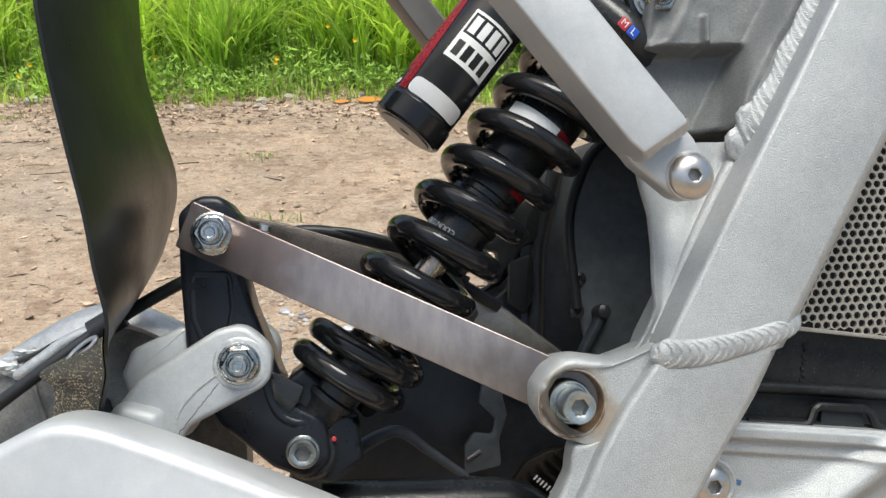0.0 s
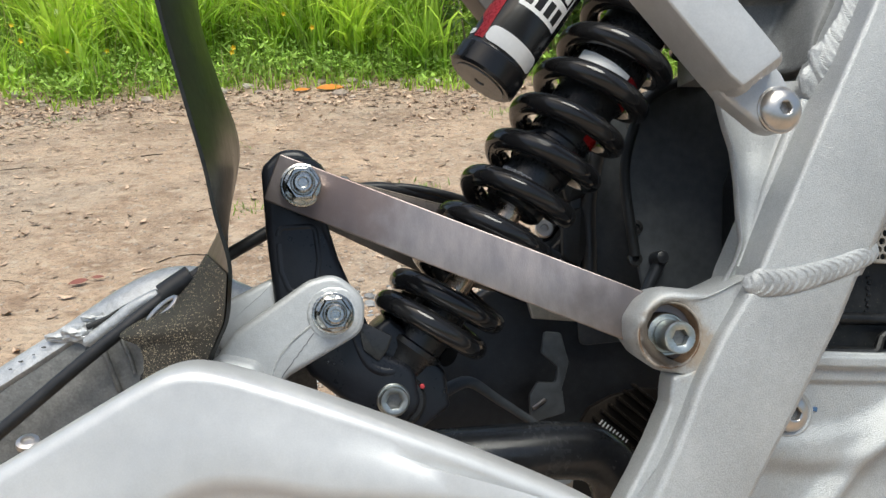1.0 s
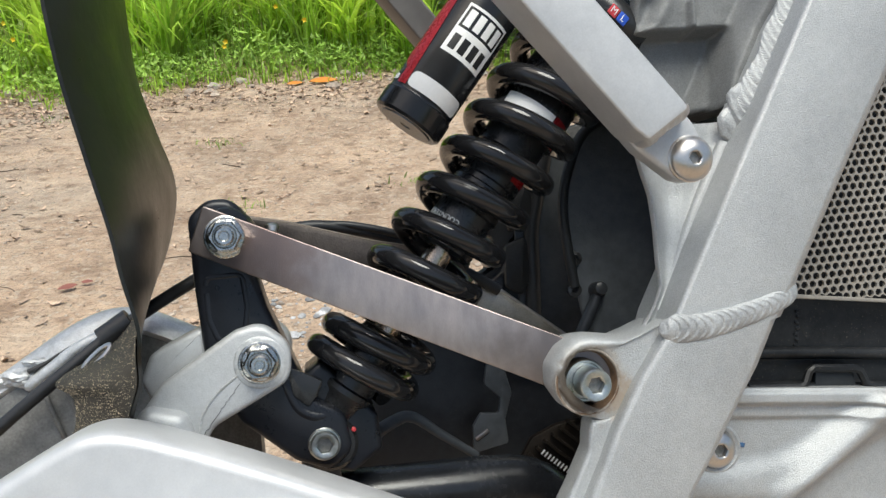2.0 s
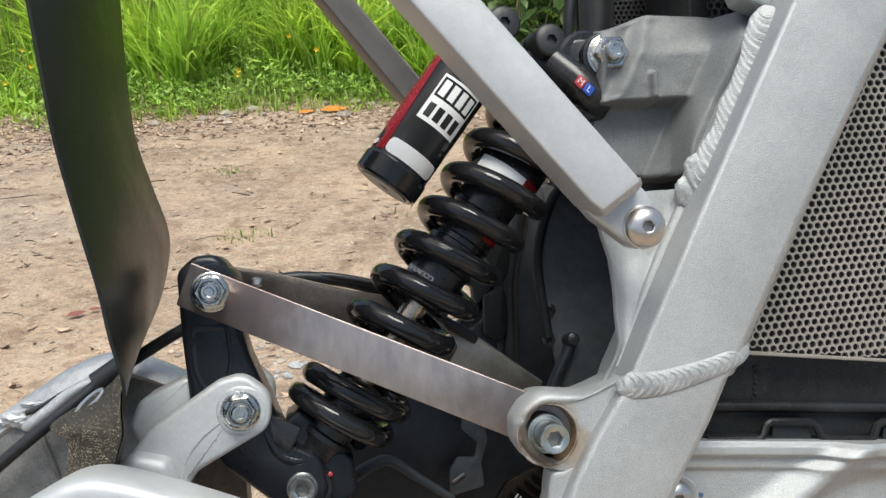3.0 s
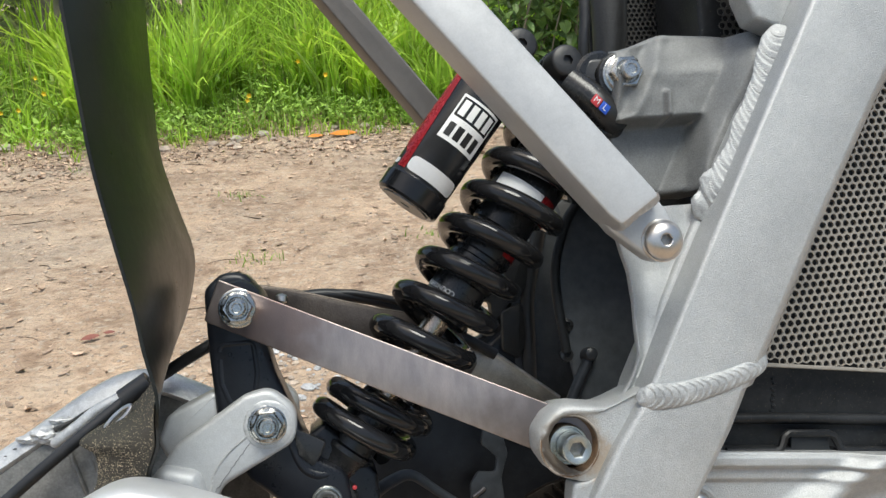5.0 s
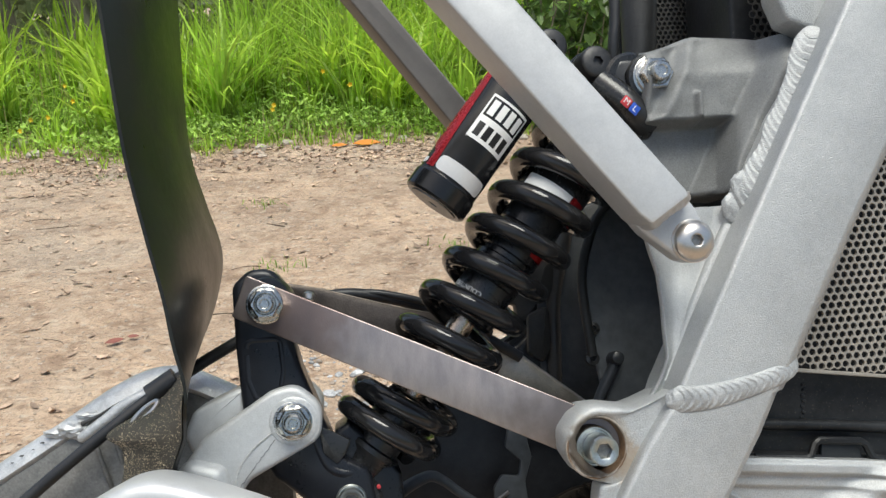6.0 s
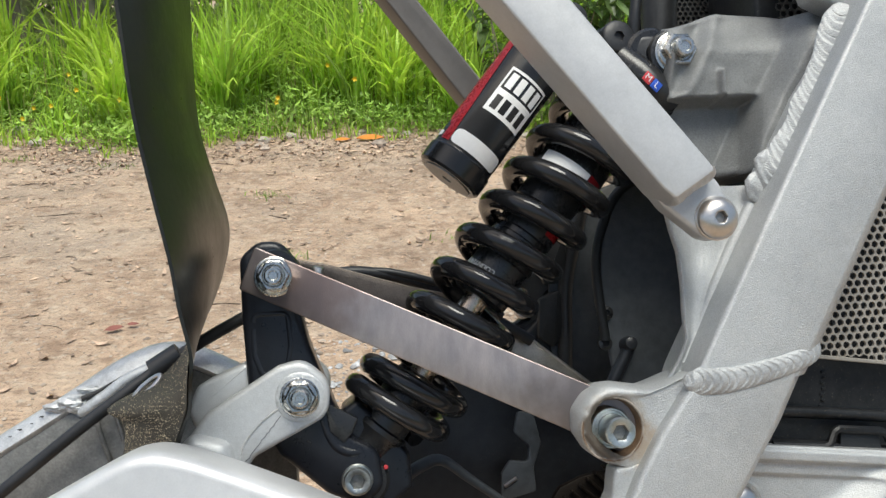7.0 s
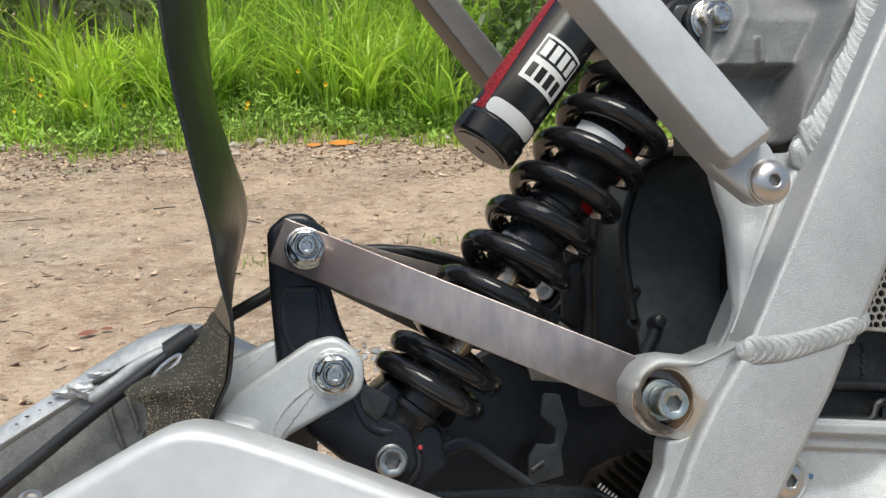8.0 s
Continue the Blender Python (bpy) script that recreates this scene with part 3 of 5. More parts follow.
part("bolt_boss", lathe([(14, 0), (13.4, 1.0), (12.2, 1.4), (11, 0.6)], (123.4, -53.6, -146), (0, -1, 0), 32), SILVER, cradle)
part("paint_mark", block((137.5, -53.4, -146), (5, 0.8, 2.4), 0.3, (0, 15, 0)), PAINTBLUE, cradle, "blue paint witness mark")

# upper shock mount, a grey forging welded to the rail
def mount_depth(x, z):
    """How near the forging's face lies: a sloping brow, a valley beside the lug and a sunk pocket below."""
    y = -33 - 13 * smooth(130, 104, z) - 16 * smooth(160, 205, x + 0.45 * (z - 80)) * smooth(140, 60, z) - 16 * smooth(13, 1, 170.5 + 0.56 * (z - 86) - x)
    lug = smooth(30, 17, math.hypot(x - 116, z - 108))
    y += -1 * lug
    ridge = 138 - 0.55 * (126 - z) if z > 84 else 115 - (84 - z) * 1.6
    y += 5.0 * math.exp(-((x - ridge + 8) / 7.0) ** 2) * smooth(70, 86, z) * smooth(134, 122, z) - 1.8 * math.exp(-((x - ridge) / 4.5) ** 2) * smooth(76, 88, z)
    pocket = smooth(81, 76.5, z) * smooth(152 + (z - 60) * 0.3, 147.5 + (z - 60) * 0.3, x)
    y += 17 * pocket
    y += -5.0 * math.exp(-((x - 135.0) / 2.0) ** 4) * smooth(76, 78, z) * smooth(96, 94.5, z)
    y += 0.6 * noise.noise((x * 0.09, 3.1, z * 0.09))
    return y


bm = bmesh.new()
_nu, _nv = 96, 96
_grid = []
for j in range(_nv + 1):
    v = j / _nv
    row = []
    for i in range(_nu + 1):
        u = i / _nu
        a = Vector((100 + 8 * v, 38 + 95 * v)).lerp(Vector((156 + 54 * v, 34 + 89 * v)), u)
        z = a.y + (4 * math.sin(u * 2.6) - 9 * smooth(0.36, 0.0, u)) * v ** 3
        edge = min(1.0, min(i, _nu - i, j, _nv - j) / 3)
        row.append(bm.verts.new((a.x, mount_depth(a.x, z) + 4 * (1 - edge) ** 2, z)))
    _grid.append(row)
for j in range(_nv):
    for i in range(_nu):
        bm.faces.new((_grid[j][i], _grid[j][i + 1], _grid[j + 1][i + 1], _grid[j + 1][i]))
_rim = [_grid[0][i] for i in range(_nu + 1)] + [_grid[j][_nu] for j in range(1, _nv + 1)] + [_grid[_nv][i] for i in range(_nu - 1, -1, -1)] + [_grid[j][0] for j in range(_nv - 1, 0, -1)]
_deep = [bm.verts.new((q.co.x, -2, q.co.z)) for q in _rim]
for i in range(len(_rim)):
    j = (i + 1) % len(_rim)
    bm.faces.new((_rim[i], _deep[i], _deep[j], _rim[j]))
bm.faces.new(_deep)
mount = part("shock_mount", bm, SHELL, bike, "grey forged shock mount with a pocket and ribs", sharp=70)
part("mount_boss", lathe([(15, -30), (15, 3), (14.2, 5), (12, 5.5)], (112.6, -31, 108.2), (0, -1, 0), 36), BLACK, mount)
part("shock_ear", lathe([(17, 0), (18, 2), (18, 13), (16, 15), (12, 15)], (101, -17, 107.5), (0.1, -1, 0), 32), BLACK, mount)
part("upper_tab", slab([(176, 142), (181, 128), (196, 121), (214, 150), (214, 200), (170, 200)], -72, -52, 4, 3, 3), SILVER, bike)
hex_nut(mount, (113.0, -36.8, 108.3), 11.2, 8.9, 8.5, 5.8, 6.0, name="shock_nut", mat=NUTSTEEL)
part("far_upright", sweep([(138, 58, 118), (144, 58, 156), (152, 60, 260)], lambda u: 9 + 6 * u, 16), DKGREY, bike)

# seat struts
def strut(out, y0, y1):
    return slab(out, y0, y1, 2.5, 1.3, 3)


near_strut = part("seat_strut", strut([(64, 20.5), (70, 15), (90, 27.5), (88, 31), (-143, 325), (-177, 325)], -125, -98), POLISH, bike, "brushed square aluminium seat strut")
part("strut_end", slab([(64, 22), (71, 12.5), (88.5, -2.5), (95, -4.5), (102.5, -2), (105, 6), (103, 15), (99.5, 23), (92, 33)], -109, -96, [4, 4, 8, 7, 9, 9, 8, 5, 4], 2.6, 4), POLISH, near_strut)
_rings = []
for _k in range(25):
    _u = _k / 24
    _a = Vector((65.5, -122.5, 21)).lerp(Vector((68.6, -124, 16.4)), min(1, _u * 6)).lerp(Vector((90, -123.6, 30)), max(0, _u * 1.1 - 0.1))
    _b = _a + Vector((3.6, 14.2, -4.6)) * (0.9 + 0.1 * math.sin(_u * 9))
    _row = []
    for _m in range(9):
        _v = _m / 8
        _p = _a.lerp(_b, _v) + Vector((0.62, 0, -0.78)) * 2.2 * math.sin(math.pi * _v) + Vector((0, -1.6 * math.sin(math.pi * _v), 0))
        _row.append(_p + Vector((0.5, -0.5, -0.4)) * (0.5 * noise.noise((_u * 7, _v * 2.5, 4.0)) + 0.3 * math.sin(_u * 40 + _v * 5)))
    _rings.append(_row + [Vector((_b.x, -98, _b.z)), Vector((_a.x, -98, _a.z))])
part("weld_fillet", loft(_rings), POLISH, near_strut, sharp=60)
part("strut_washer", lathe([(11.0, 0), (11.0, 1.2), (10.5, 1.6), (8, 1.6)], (96.0, -108.4, 6.4), (0, -1, 0), 32), STAIN_STEEL, near_strut)
socket_screw(near_strut, (96.0, -109.6, 6.4), 10.3, 5.4, 3.2, STAIN_STEEL, "button_head_bolt", True)
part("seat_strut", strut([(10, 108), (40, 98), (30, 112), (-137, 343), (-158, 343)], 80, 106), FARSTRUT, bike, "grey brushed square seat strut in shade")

# ---- suspension links ----
def link_warp(x, z):
    return -33 - (x + 131) * 0.25


near_link = part("suspension_link", slab([(-131, 9), (-140.5, -13), (-139, -14.2), (24, -95), (58, -112), (66, -87), (39, -74)], 0, 2.2, 1.8, 0.7, 4, warp=link_warp), BRUSHED, bike,
                 "flat brushed stainless link bar")
far_link = part("suspension_link", slab([(14, -60), (28, -45.5), (85, -93.5), (85, -106), (22, -96)], 70, 74, 1.2, 1.0, 2), SHADESTEEL, bike, "flat brushed stainless link plate in shade")
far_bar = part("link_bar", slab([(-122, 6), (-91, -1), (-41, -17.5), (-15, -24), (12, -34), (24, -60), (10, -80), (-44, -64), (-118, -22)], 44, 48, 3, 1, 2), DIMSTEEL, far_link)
# Strips along the top edges; the bright steel one paints the edge highlight.
part("edge_strip", sweep([(-121, 45, 5.6), (-91, 45, -1.2), (-41, 45, -17.6), (-15, 45, -24.1), (11, 45, -34)], 0.9, 8), DIMSTEEL, far_link)
part("edge_strip", sweep([(27.5, 71, -45.8), (85, 71, -93.8)], 1.3, 8), STAIN_STEEL, far_link)
part("weld_blob", lathe([(1, 0), (3.4, 1), (3.8, 4), (2.2, 5.5), (0.5, 6)], (-99, -8, -8), (0.2, 0.2, 1), 14), STAIN_STEEL, far_link)
rocker = part("rocker_arm", slab([(-141, 4), (-131, 12.5), (-118, 12.5), (-109, 0), (-109, -28), (-105, -46), (-95, -74), (-87, -97), (-70, -106), (-67, -128), (-80, -138), (-98, -130), (-124, -106), (-139, -76), (-141, -30)],
                                 -20, 20, [9, 11, 11, 12, 20, 14, 20, 16, 12, 10, 10, 16, 14, 14, 10], 4, 4), ROCKBLK, bike, "black cast rocker arm with a sunk panel")
part("rocker_boss", lathe([(13.6, -50), (13.6, -2.5), (12.6, 0), (8, 0)], (-121, -29, -6), (0, -1, 0), 36), ROCKBLK, rocker)
part("rocker_panel_rim", sweep([Vector((p.x, -17.4, p.y)) for p in fillet([(-135, -28), (-116, -28), (-115, -46), (-118, -60), (-131, -62), (-135, -50)], 4)] + [Vector((-135, -17.4, -36))], 3.0, 14), ROCKBLK, rocker)
part("rocker_flange", sweep(curve_through([(-101, -16, -78), (-100, -16.6, -86), (-97, -17, -96), (-93, -17, -103.5), (-86, -17, -107.5), (-78, -16, -108)]), 3.8, 16), ROCKBLK, rocker)
part("rocker_foot", lathe([(13.5, -34), (13.5, -1.5), (12, 0), (8, 0)], (-82.5, -19, -122), (0, -1, 0), 32), ROCKBLK, rocker)
hex_nut(near_link, (-121, -36.5, -8), 9.7, 7.4, 9.5, 4.9, 5.0, mat=NUTSTEEL)
hex_nut(rocker, (-110.5, -37, -73), 9.7, 7.4, 8.6, 4.9, 4.0, mat=NUTSTEEL)
socket_screw(rocker, (-82.3, -17.5, -122.6), 7.6, 8.0, 4.4)
part("washer", lathe([(8.8, 0), (8.8, 1.6), (8.2, 2.2), (6, 2.2)], (-82.3, -18.6, -122.6), (0, -1, 0), 36), ZINC, rocker)

# ---- swingarm ----
swing = group_of("swingarm", bike, "cast aluminium swingarm with polished beams")
TOP = curve_through([(-470, 0, -218), (-400, 0, -189), (-330, 0, -157), (-250, 0, -118), (-216, 0, -101), (-192, 0, -89.4), (-180, 0, -85.6), (-168, 0, -86.2), (-150, 0, -92.4), (-113, 0, -108.8), (-60, 0, -134.6), (-10, 0, -161.6), (20, 0, -181.6)], 5)
LOW = curve_through([(-470, 0, -330), (-330, 0, -230), (-250, 0, -190), (-205, 0, -153), (-190, 0, -139), (-172, 0, -132), (-150, 0, -134), (-122, 0, -142), (-89, 0, -148), (-40, 0, -160), (0, 0, -176), (30, 0, -190)], 5)
_rings = []
for _p in TOP:
    _x, _z = _p.x, _p.z
    _zl = np.interp(_x, [q.x for q in LOW], [q.z for q in LOW])
    _zl = min(_zl, _z - 10)
    _rings.append([Vector((_x, yy, zz)) for yy, zz in (
        (-62, _z - 8), (-66, _z - 2.5), (-74, _z), (-96, _z), (-100.5, _z - 1.0), (-102.8, _z - 3.2), (-103.6, _z - 6.5), (-103.5 + 3.5 * smooth(-95, -40, _x), _z - 12), (-106, (_z + _zl) / 2),
        (-107, _zl + 3), (-107, _zl - 1), (-104, _zl - 5), (-101, _zl - 10), (-101, _zl - 60), (-96, _zl - 90), (-62, _zl - 90), (-58, _zl - 60))])
part("near_beam", loft(_rings), BEAM, swing, "polished cast beam", sharp=60)
FAR = curve_through([(-470, 0, -172), (-400, 0, -144), (-330, 0, -110), (-299, 0, -92), (-267, 0, -74), (-234, 0, -54.5), (-211, 0, -45), (-194, 0, -43.5), (-180, 0, -47), (-155, 0, -60), (-120, 0, -80)], 5)
_rings = [[Vector((p.x, yy, p.z + dz)) for yy, dz in ((92, -6), (86, -1), (76, 0), (69, -1.5), (63, -6), (60, -12), (62, -15), (90, -15))] for p in FAR]
part("far_beam", loft(_rings), CAST, swing, "rough cast beam with torn weld edges", sharp=60)
_rings = []
for _p in FAR:
    _w = 1.2 * noise.noise((_p.x * 0.05, 1.0, 2.0))
    _rings.append([Vector((_p.x, yy, _p.z + dz)) for yy, dz in ((80, -12), (62.5 + _w, -13), (61 - _w, -30), (61, -44), (60 + _w, -58), (58, -74), (60, -95), (92, -95), (92, -12))])
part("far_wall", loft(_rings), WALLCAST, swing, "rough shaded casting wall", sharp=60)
# Raised dark chips, their colour standing in for shade inside small notches.
for _x, _z, _r in ((-296, -98, 1.1), (-290, -94.2, 1.6), (-283, -91, 0.9), (-277, -87.2, 1.5), (-271, -84, 1.0)):
    part("pit", lumps([((_x + 2.6, 60.9, _z + 3.0), (0.9 * _r, 0.4, 0.3 * _r))], 0.6), CRACK, swing)
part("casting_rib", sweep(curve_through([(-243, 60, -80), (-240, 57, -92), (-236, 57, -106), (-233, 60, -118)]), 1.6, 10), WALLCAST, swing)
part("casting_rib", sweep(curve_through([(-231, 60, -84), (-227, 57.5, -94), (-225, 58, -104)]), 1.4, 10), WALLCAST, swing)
# Dark flat patch laid on the wall as the shade of a hollow.
part("hollow_shade_patch", slab([(-222, -104), (-198, -98), (-196, -118), (-224, -122)], 56.5, 60, 6, 1, 2), DKGREY, swing)
part("pivot_web", slab([(-138, -53), (-138, -86), (-168, -92), (-173, -78), (-167, -65)], -16, 24, [4, 4, 8, 6, 8], 3, 3), LUGCAST, swing)
for _c, _r in (((-263, 62, -79), (10, 4, 3.2)), ((-255, 60, -77), (9, 5, 5)), ((-250, 60, -80), (6, 4, 5)), ((-245, 62, -69.5), (8, 3, 2.6))):
    part("torn_weld", lumps([(_c, _r)], 0.38), CAST, swing, "torn lumpy weld")
# Dark strip laid on the surface in place of the shade in a gap.
part("gap_shade_strip", sweep(curve_through([(-249, 57.5, -74.5), (-244, 57, -72.5), (-238, 57.5, -70), (-231, 58, -66)]), lambda u: 1.6 - 1.0 * u, 8), CRACK, swing)
part("inner_ridge", sweep(curve_through([(-250, 59, -83), (-246, 58, -81), (-235, 57.5, -74), (-221.6, 57.5, -65), (-208, 58, -59)]), 4.0, 12), CAST, swing)
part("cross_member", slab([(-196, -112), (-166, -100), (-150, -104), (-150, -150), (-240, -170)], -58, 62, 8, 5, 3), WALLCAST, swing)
lug = part("link_lug", slab([(-176, -98), (-160, -78.5), (-122, -56), (-108, -53), (-94, -66), (-96, -84), (-136, -103), (-146, -118), (-170, -125)], -36.5, -22,
                            [6, 8, 14, 14, 14, 12, 10, 8, 8], 3.2, 4), LUGCAST, swing, "sand-cast lug with a fine crack line")
part("link_lug", slab([(-176, -98), (-160, -76), (-122, -56), (-108, -53), (-94, -66), (-96, -84), (-136, -103), (-146, -118), (-170, -125)], 24, 40, [6, 8, 14, 14, 14, 12, 10, 8, 8], 3.2, 4), LUGCAST, swing)
part("lug_root", slab([(-184, -108), (-168, -87), (-148, -93), (-143, -112), (-146, -130), (-190, -134)], -45, -30, 8, 7, 4), LUGCAST, swing)
part("spot_face", lathe([(13.2, 0), (13.2, 0.6), (12.4, 1), (9, 1)], (-110.5, -36.3, -73), (0, -1, 0), 36), CAST, lug)
part("parting_line", sweep(curve_through([(-122, -36.4, -78), (-133, -36.6, -86), (-141, -36.4, -96), (-144, -36.2, -108)]), 0.7, 6), CAST, lug)
part("crack", sweep([Vector((-121 - 0.9 * k + (k % 3) * 0.3, -36.65, -82 - 1.05 * k + (k * 7 % 5) * 0.2)) for k in range(24)], 0.17, 4), CRACK, lug)
part("bolt", lathe([(6, 0), (5.6, 2.4), (3.4, 3), (3.2, 1.2)], (-270, 4, -129), (0.1, -0.55, 0.9), 20), STAIN_STEEL, swing)

# ---- rear shock ----
shock = group_of("rear_shock", bike, "coil-over rear shock with a gloss black spring and a piggyback reservoir")
D = Vector((0.643, 0.0, 0.766))
PERP = Vector((0.766, 0.0, -0.643))
AX0 = Vector((25.6, -4, 11.8))


def on_axis(s, o=AX0):
    return o + D * s


def turned(profile, o=AX0, n=40, hexes=()):
    return lathe([(r, s) for s, r in profile], o, D, n, hexes=hexes)


def wrapped(o, r, s0, s1, a0, a1, seg=14, ns=2, shape=None):
    """A thin print that hugs a turned body: s along the axis, a in degrees from the viewer's side towards the front."""
    bm = bmesh.new()
    rows = []
    for j in range(ns + 1):
        row = []
        for i in range(seg + 1):
            u, v = i / seg, j / ns
            s, a = s0 + (s1 - s0) * v, radians(a0 + (a1 - a0) * u)
            if shape:
                s, a = shape(u, v)
                a = radians(a)
            row.append(bm.verts.new(o + D * s + (Vector((0, -1, 0)) * math.cos(a) + PERP * math.sin(a)) * r))
        rows.append(row)
    for a, b in zip(rows, rows[1:]):
        for i in range(seg):
            bm.faces.new((a[i], a[i + 1], b[i + 1], b[i]))
    return bm


SPIRAL = []
for _i in range(-4 * 40 - 16, 6 * 40 - 20):
    _t = _i / 40
    _s = -47.7 + 24.6 * _t
    if _t < -2:
        _s = -96.9 + 20.5 * (_t + 2)
    if _t < -3:
        _s = -117.4 + 14 * (_t + 3)
    if _t > 5.1:
        _s = 77.8 + 13 * (_t - 5.1)
    _a = 2 * math.pi * _t
    SPIRAL.append(on_axis(_s) + (PERP * -math.cos(_a) + Vector((0, -1, 0)) * math.sin(_a)) * 27.8)
part("coil_spring", sweep(SPIRAL, 6.25, 16), GLOSS, shock, "gloss black coil spring")
part("damper_body", turned([(-50, 6), (-50, 15), (-48, 17.4), (-44, 17.8), (-43, 17.8), (-42, 17.0), (-24, 17.0), (-23, 18.2), (-8, 18.2), (-7, 17.2), (-4, 17.2), (-3, 18.2), (12, 18.2), (13, 17.2), (15, 17.2), (16, 18.4), (30, 18.4), (60, 18.4), (62, 10)]), BLACK, shock)
part("preload_collar", turned([(30, 18), (30, 21.0), (32, 21.4), (56, 21.4), (58, 20), (84, 19.4), (86, 26), (92, 27), (96, 20)]), BLACK, shock)
part("white_label", wrapped(AX0, 21.8, 32.5, 45.5, -62, 24, 24), WHITE, shock)
part("red_label", wrapped(AX0, 21.7, 30, 46, 26, 60), RED, shock)
part("red_label", wrapped(AX0, 18.7, 2, 11, 25, 75), RED, shock)
part("damper_rod", turned([(-150, 7.6), (-48, 7.6)]), HARDCHROME, shock)
part("bottom_out_bumper", turned([(-130, 9), (-128, 15), (-112, 15), (-106, 13), (-105, 6.5)]), BLACK, shock)
part("spring_seat", turned([(-158, 10), (-156, 13), (-148, 14), (-145, 16.5), (-142, 16.5), (-141, 14), (-122, 14), (-121, 8)]), BLACK, shock)
part("lower_eye", lathe([(13, -13), (15, -11), (15, 11), (13, 13), (6, 13)], on_axis(-172) + Vector((6, 0, -4)), (0, -1, 0), 28), BLACK, shock)
# Black filler plate for the dark clutter below the spring, outlined from the view.
part("clutter_filler", slab([(-89, -85), (-80, -79), (-72, -87), (-52, -112), (-51, -131), (-68, -142), (-86, -137), (-90, -103)], -14, 26, 4, 3, 3), ROCKBLK, shock)
part("lower_clevis", block(on_axis(-163), (24, 22, 16), 4, (0, 40, 0)), BLACK, shock)
part("rebound_knob", lathe([(1.3, 0), (1.3, 1.6), (0.8, 2.0)], on_axis(-158) + PERP * 13 + Vector((0, -12, 0)), (0, -1, 0), 12), REDPRINT, shock)
part("spring_clip", sweep([on_axis(-150) - PERP * 24 + Vector((0, -12, 0)), on_axis(-158) - PERP * 20 + Vector((0, -14, 0)), on_axis(-164) - PERP * 12 + Vector((0, -15, 0))], 1.0, 6), ZINC, shock)
part("seat_tab", slab([(-98, -79), (-90, -83), (-80, -89), (-84, -97), (-88.5, -102), (-96, -95)], -21, -17, 1.5, 0.8, 2), BLACK, shock, "bent black spring retainer")
RES = Vector((-19.5, -17, 46))
res = part("reservoir", turned([(-3, 2), (-3.2, 15), (-3, 18.6), (-1.5, 20.2), (9, 20.4), (10, 19.6), (11, 19.4), (96, 19.4), (98, 17), (110, 15)], RES), RESBLK, shock, "black reservoir with red stripe and white prints")
part("end_cap_disc", lathe([(15.5, 0), (15.5, 0.7), (3.2, 0.7), (2.8, -3)], RES - D * 3.0, -D, 32), STEEL_GREY, res)
def red_edge(u, v):
    """A stripe that narrows upwards and leaves room for a small badge at its foot."""
    left = -86 + 25 * smooth(0.2, 0.1, v)
    right = -41 - 17 * v
    return 12 + 84 * v, left + (right - left) * u


part("red_stripe", wrapped(RES, 19.65, 0, 0, 0, 0, 10, 28, red_edge), RED, res, "red stripe")


def rounded(s0, s1, a0, a1, e=0.12):
    """A print block with rounded ends."""
    def shape(u, v):
        w = math.sqrt(max(0.0, 1 - (1 - min(u, 1 - u, e) / e) ** 2)) * 0.55 + 0.45
        return (s0 + s1) / 2 + (s1 - s0) * (v - 0.5) * w, a0 + (a1 - a0) * u
    return shape


part("white_band", wrapped(RES, 19.7, 0, 0, 0, 0, 40, 4, rounded(12, 21.5, -40, 66)), WHITE, res)
part("side_print", wrapped(RES, 19.7, 0, 0, 0, 0, 16, 4, rounded(13.5, 17.0, -84, -65, 0.3)), WHITE, res)
part("brand_plate", wrapped(RES, 19.65, 38, 52, -26, 55), WHITE, res, "white print block")
for a0, a1, s0, s1 in ((-26, 55, 66.4, 68), (-26, 55, 52, 53.4), (-26, -22.5, 53, 67), (51.5, 55, 53, 67)):
    part("brand_frame", wrapped(RES, 19.68, s0, s1, a0, a1), WHITE, res)
for k in range(4):
    part("print_bar", wrapped(RES, 19.7, 55, 65, -18 + 17.5 * k, -6 + 17.5 * k, 5), WHITE, res)
    part("print_bar", wrapped(RES, 19.72, 40.5, 49.5, -19 + 17.5 * k, -7 + 17.5 * k, 5), PRINTBLK, res)
part("head_yoke", slab([(86, 110), (94, 121), (107, 121), (99.5, 110), (102, 101), (110, 96.5), (118, 86), (110, 72), (98, 72), (89, 86)], -33, -8, [5, 6, 3, 5, 5, 3, 6, 6, 4, 4], 3, 3), BLACK, shock)
head = part("shock_head", slab([(26, 104), (66, 100), (90, 98), (106, 98), (128, 96), (132, 118), (116, 128), (98, 122), (70, 118), (44, 132), (22, 116)], -24, 16, 8, 5, 3), BLACK, shock)
part("shock_head_neck", sweep([on_axis(62), on_axis(104)], 18.5, 28), BLACK, shock)
for cx, cz, ln in ((55, 132, 26), (82, 120.5, 30)):
    kn = part("adjuster_knob", lathe([(10.2, -ln), (10.2, -2.2), (9.6, -0.8), (8.4, 0), (3.4, 0), (3.2, -2.5), (0.2, -2.6)], (cx, -32, cz), (0.12, -1, 0.06), 32, hexes=(4, 5)), RUBBER, shock)
    part("knob_ring", lathe([(11, -ln + 2), (11.2, -ln + 4), (11.2, -ln + 14), (10.6, -ln + 15)], (cx, -32, cz), (0.12, -1, 0.06), 28), BLACK, kn)
lever = part("lockout_lever", sweep(curve_through([(84, -24, 108), (94, -31, 96), (101, -33, 87), (109, -28, 80)]), lambda u: 10.5 - 1.5 * u, 20), BLACK, shock)
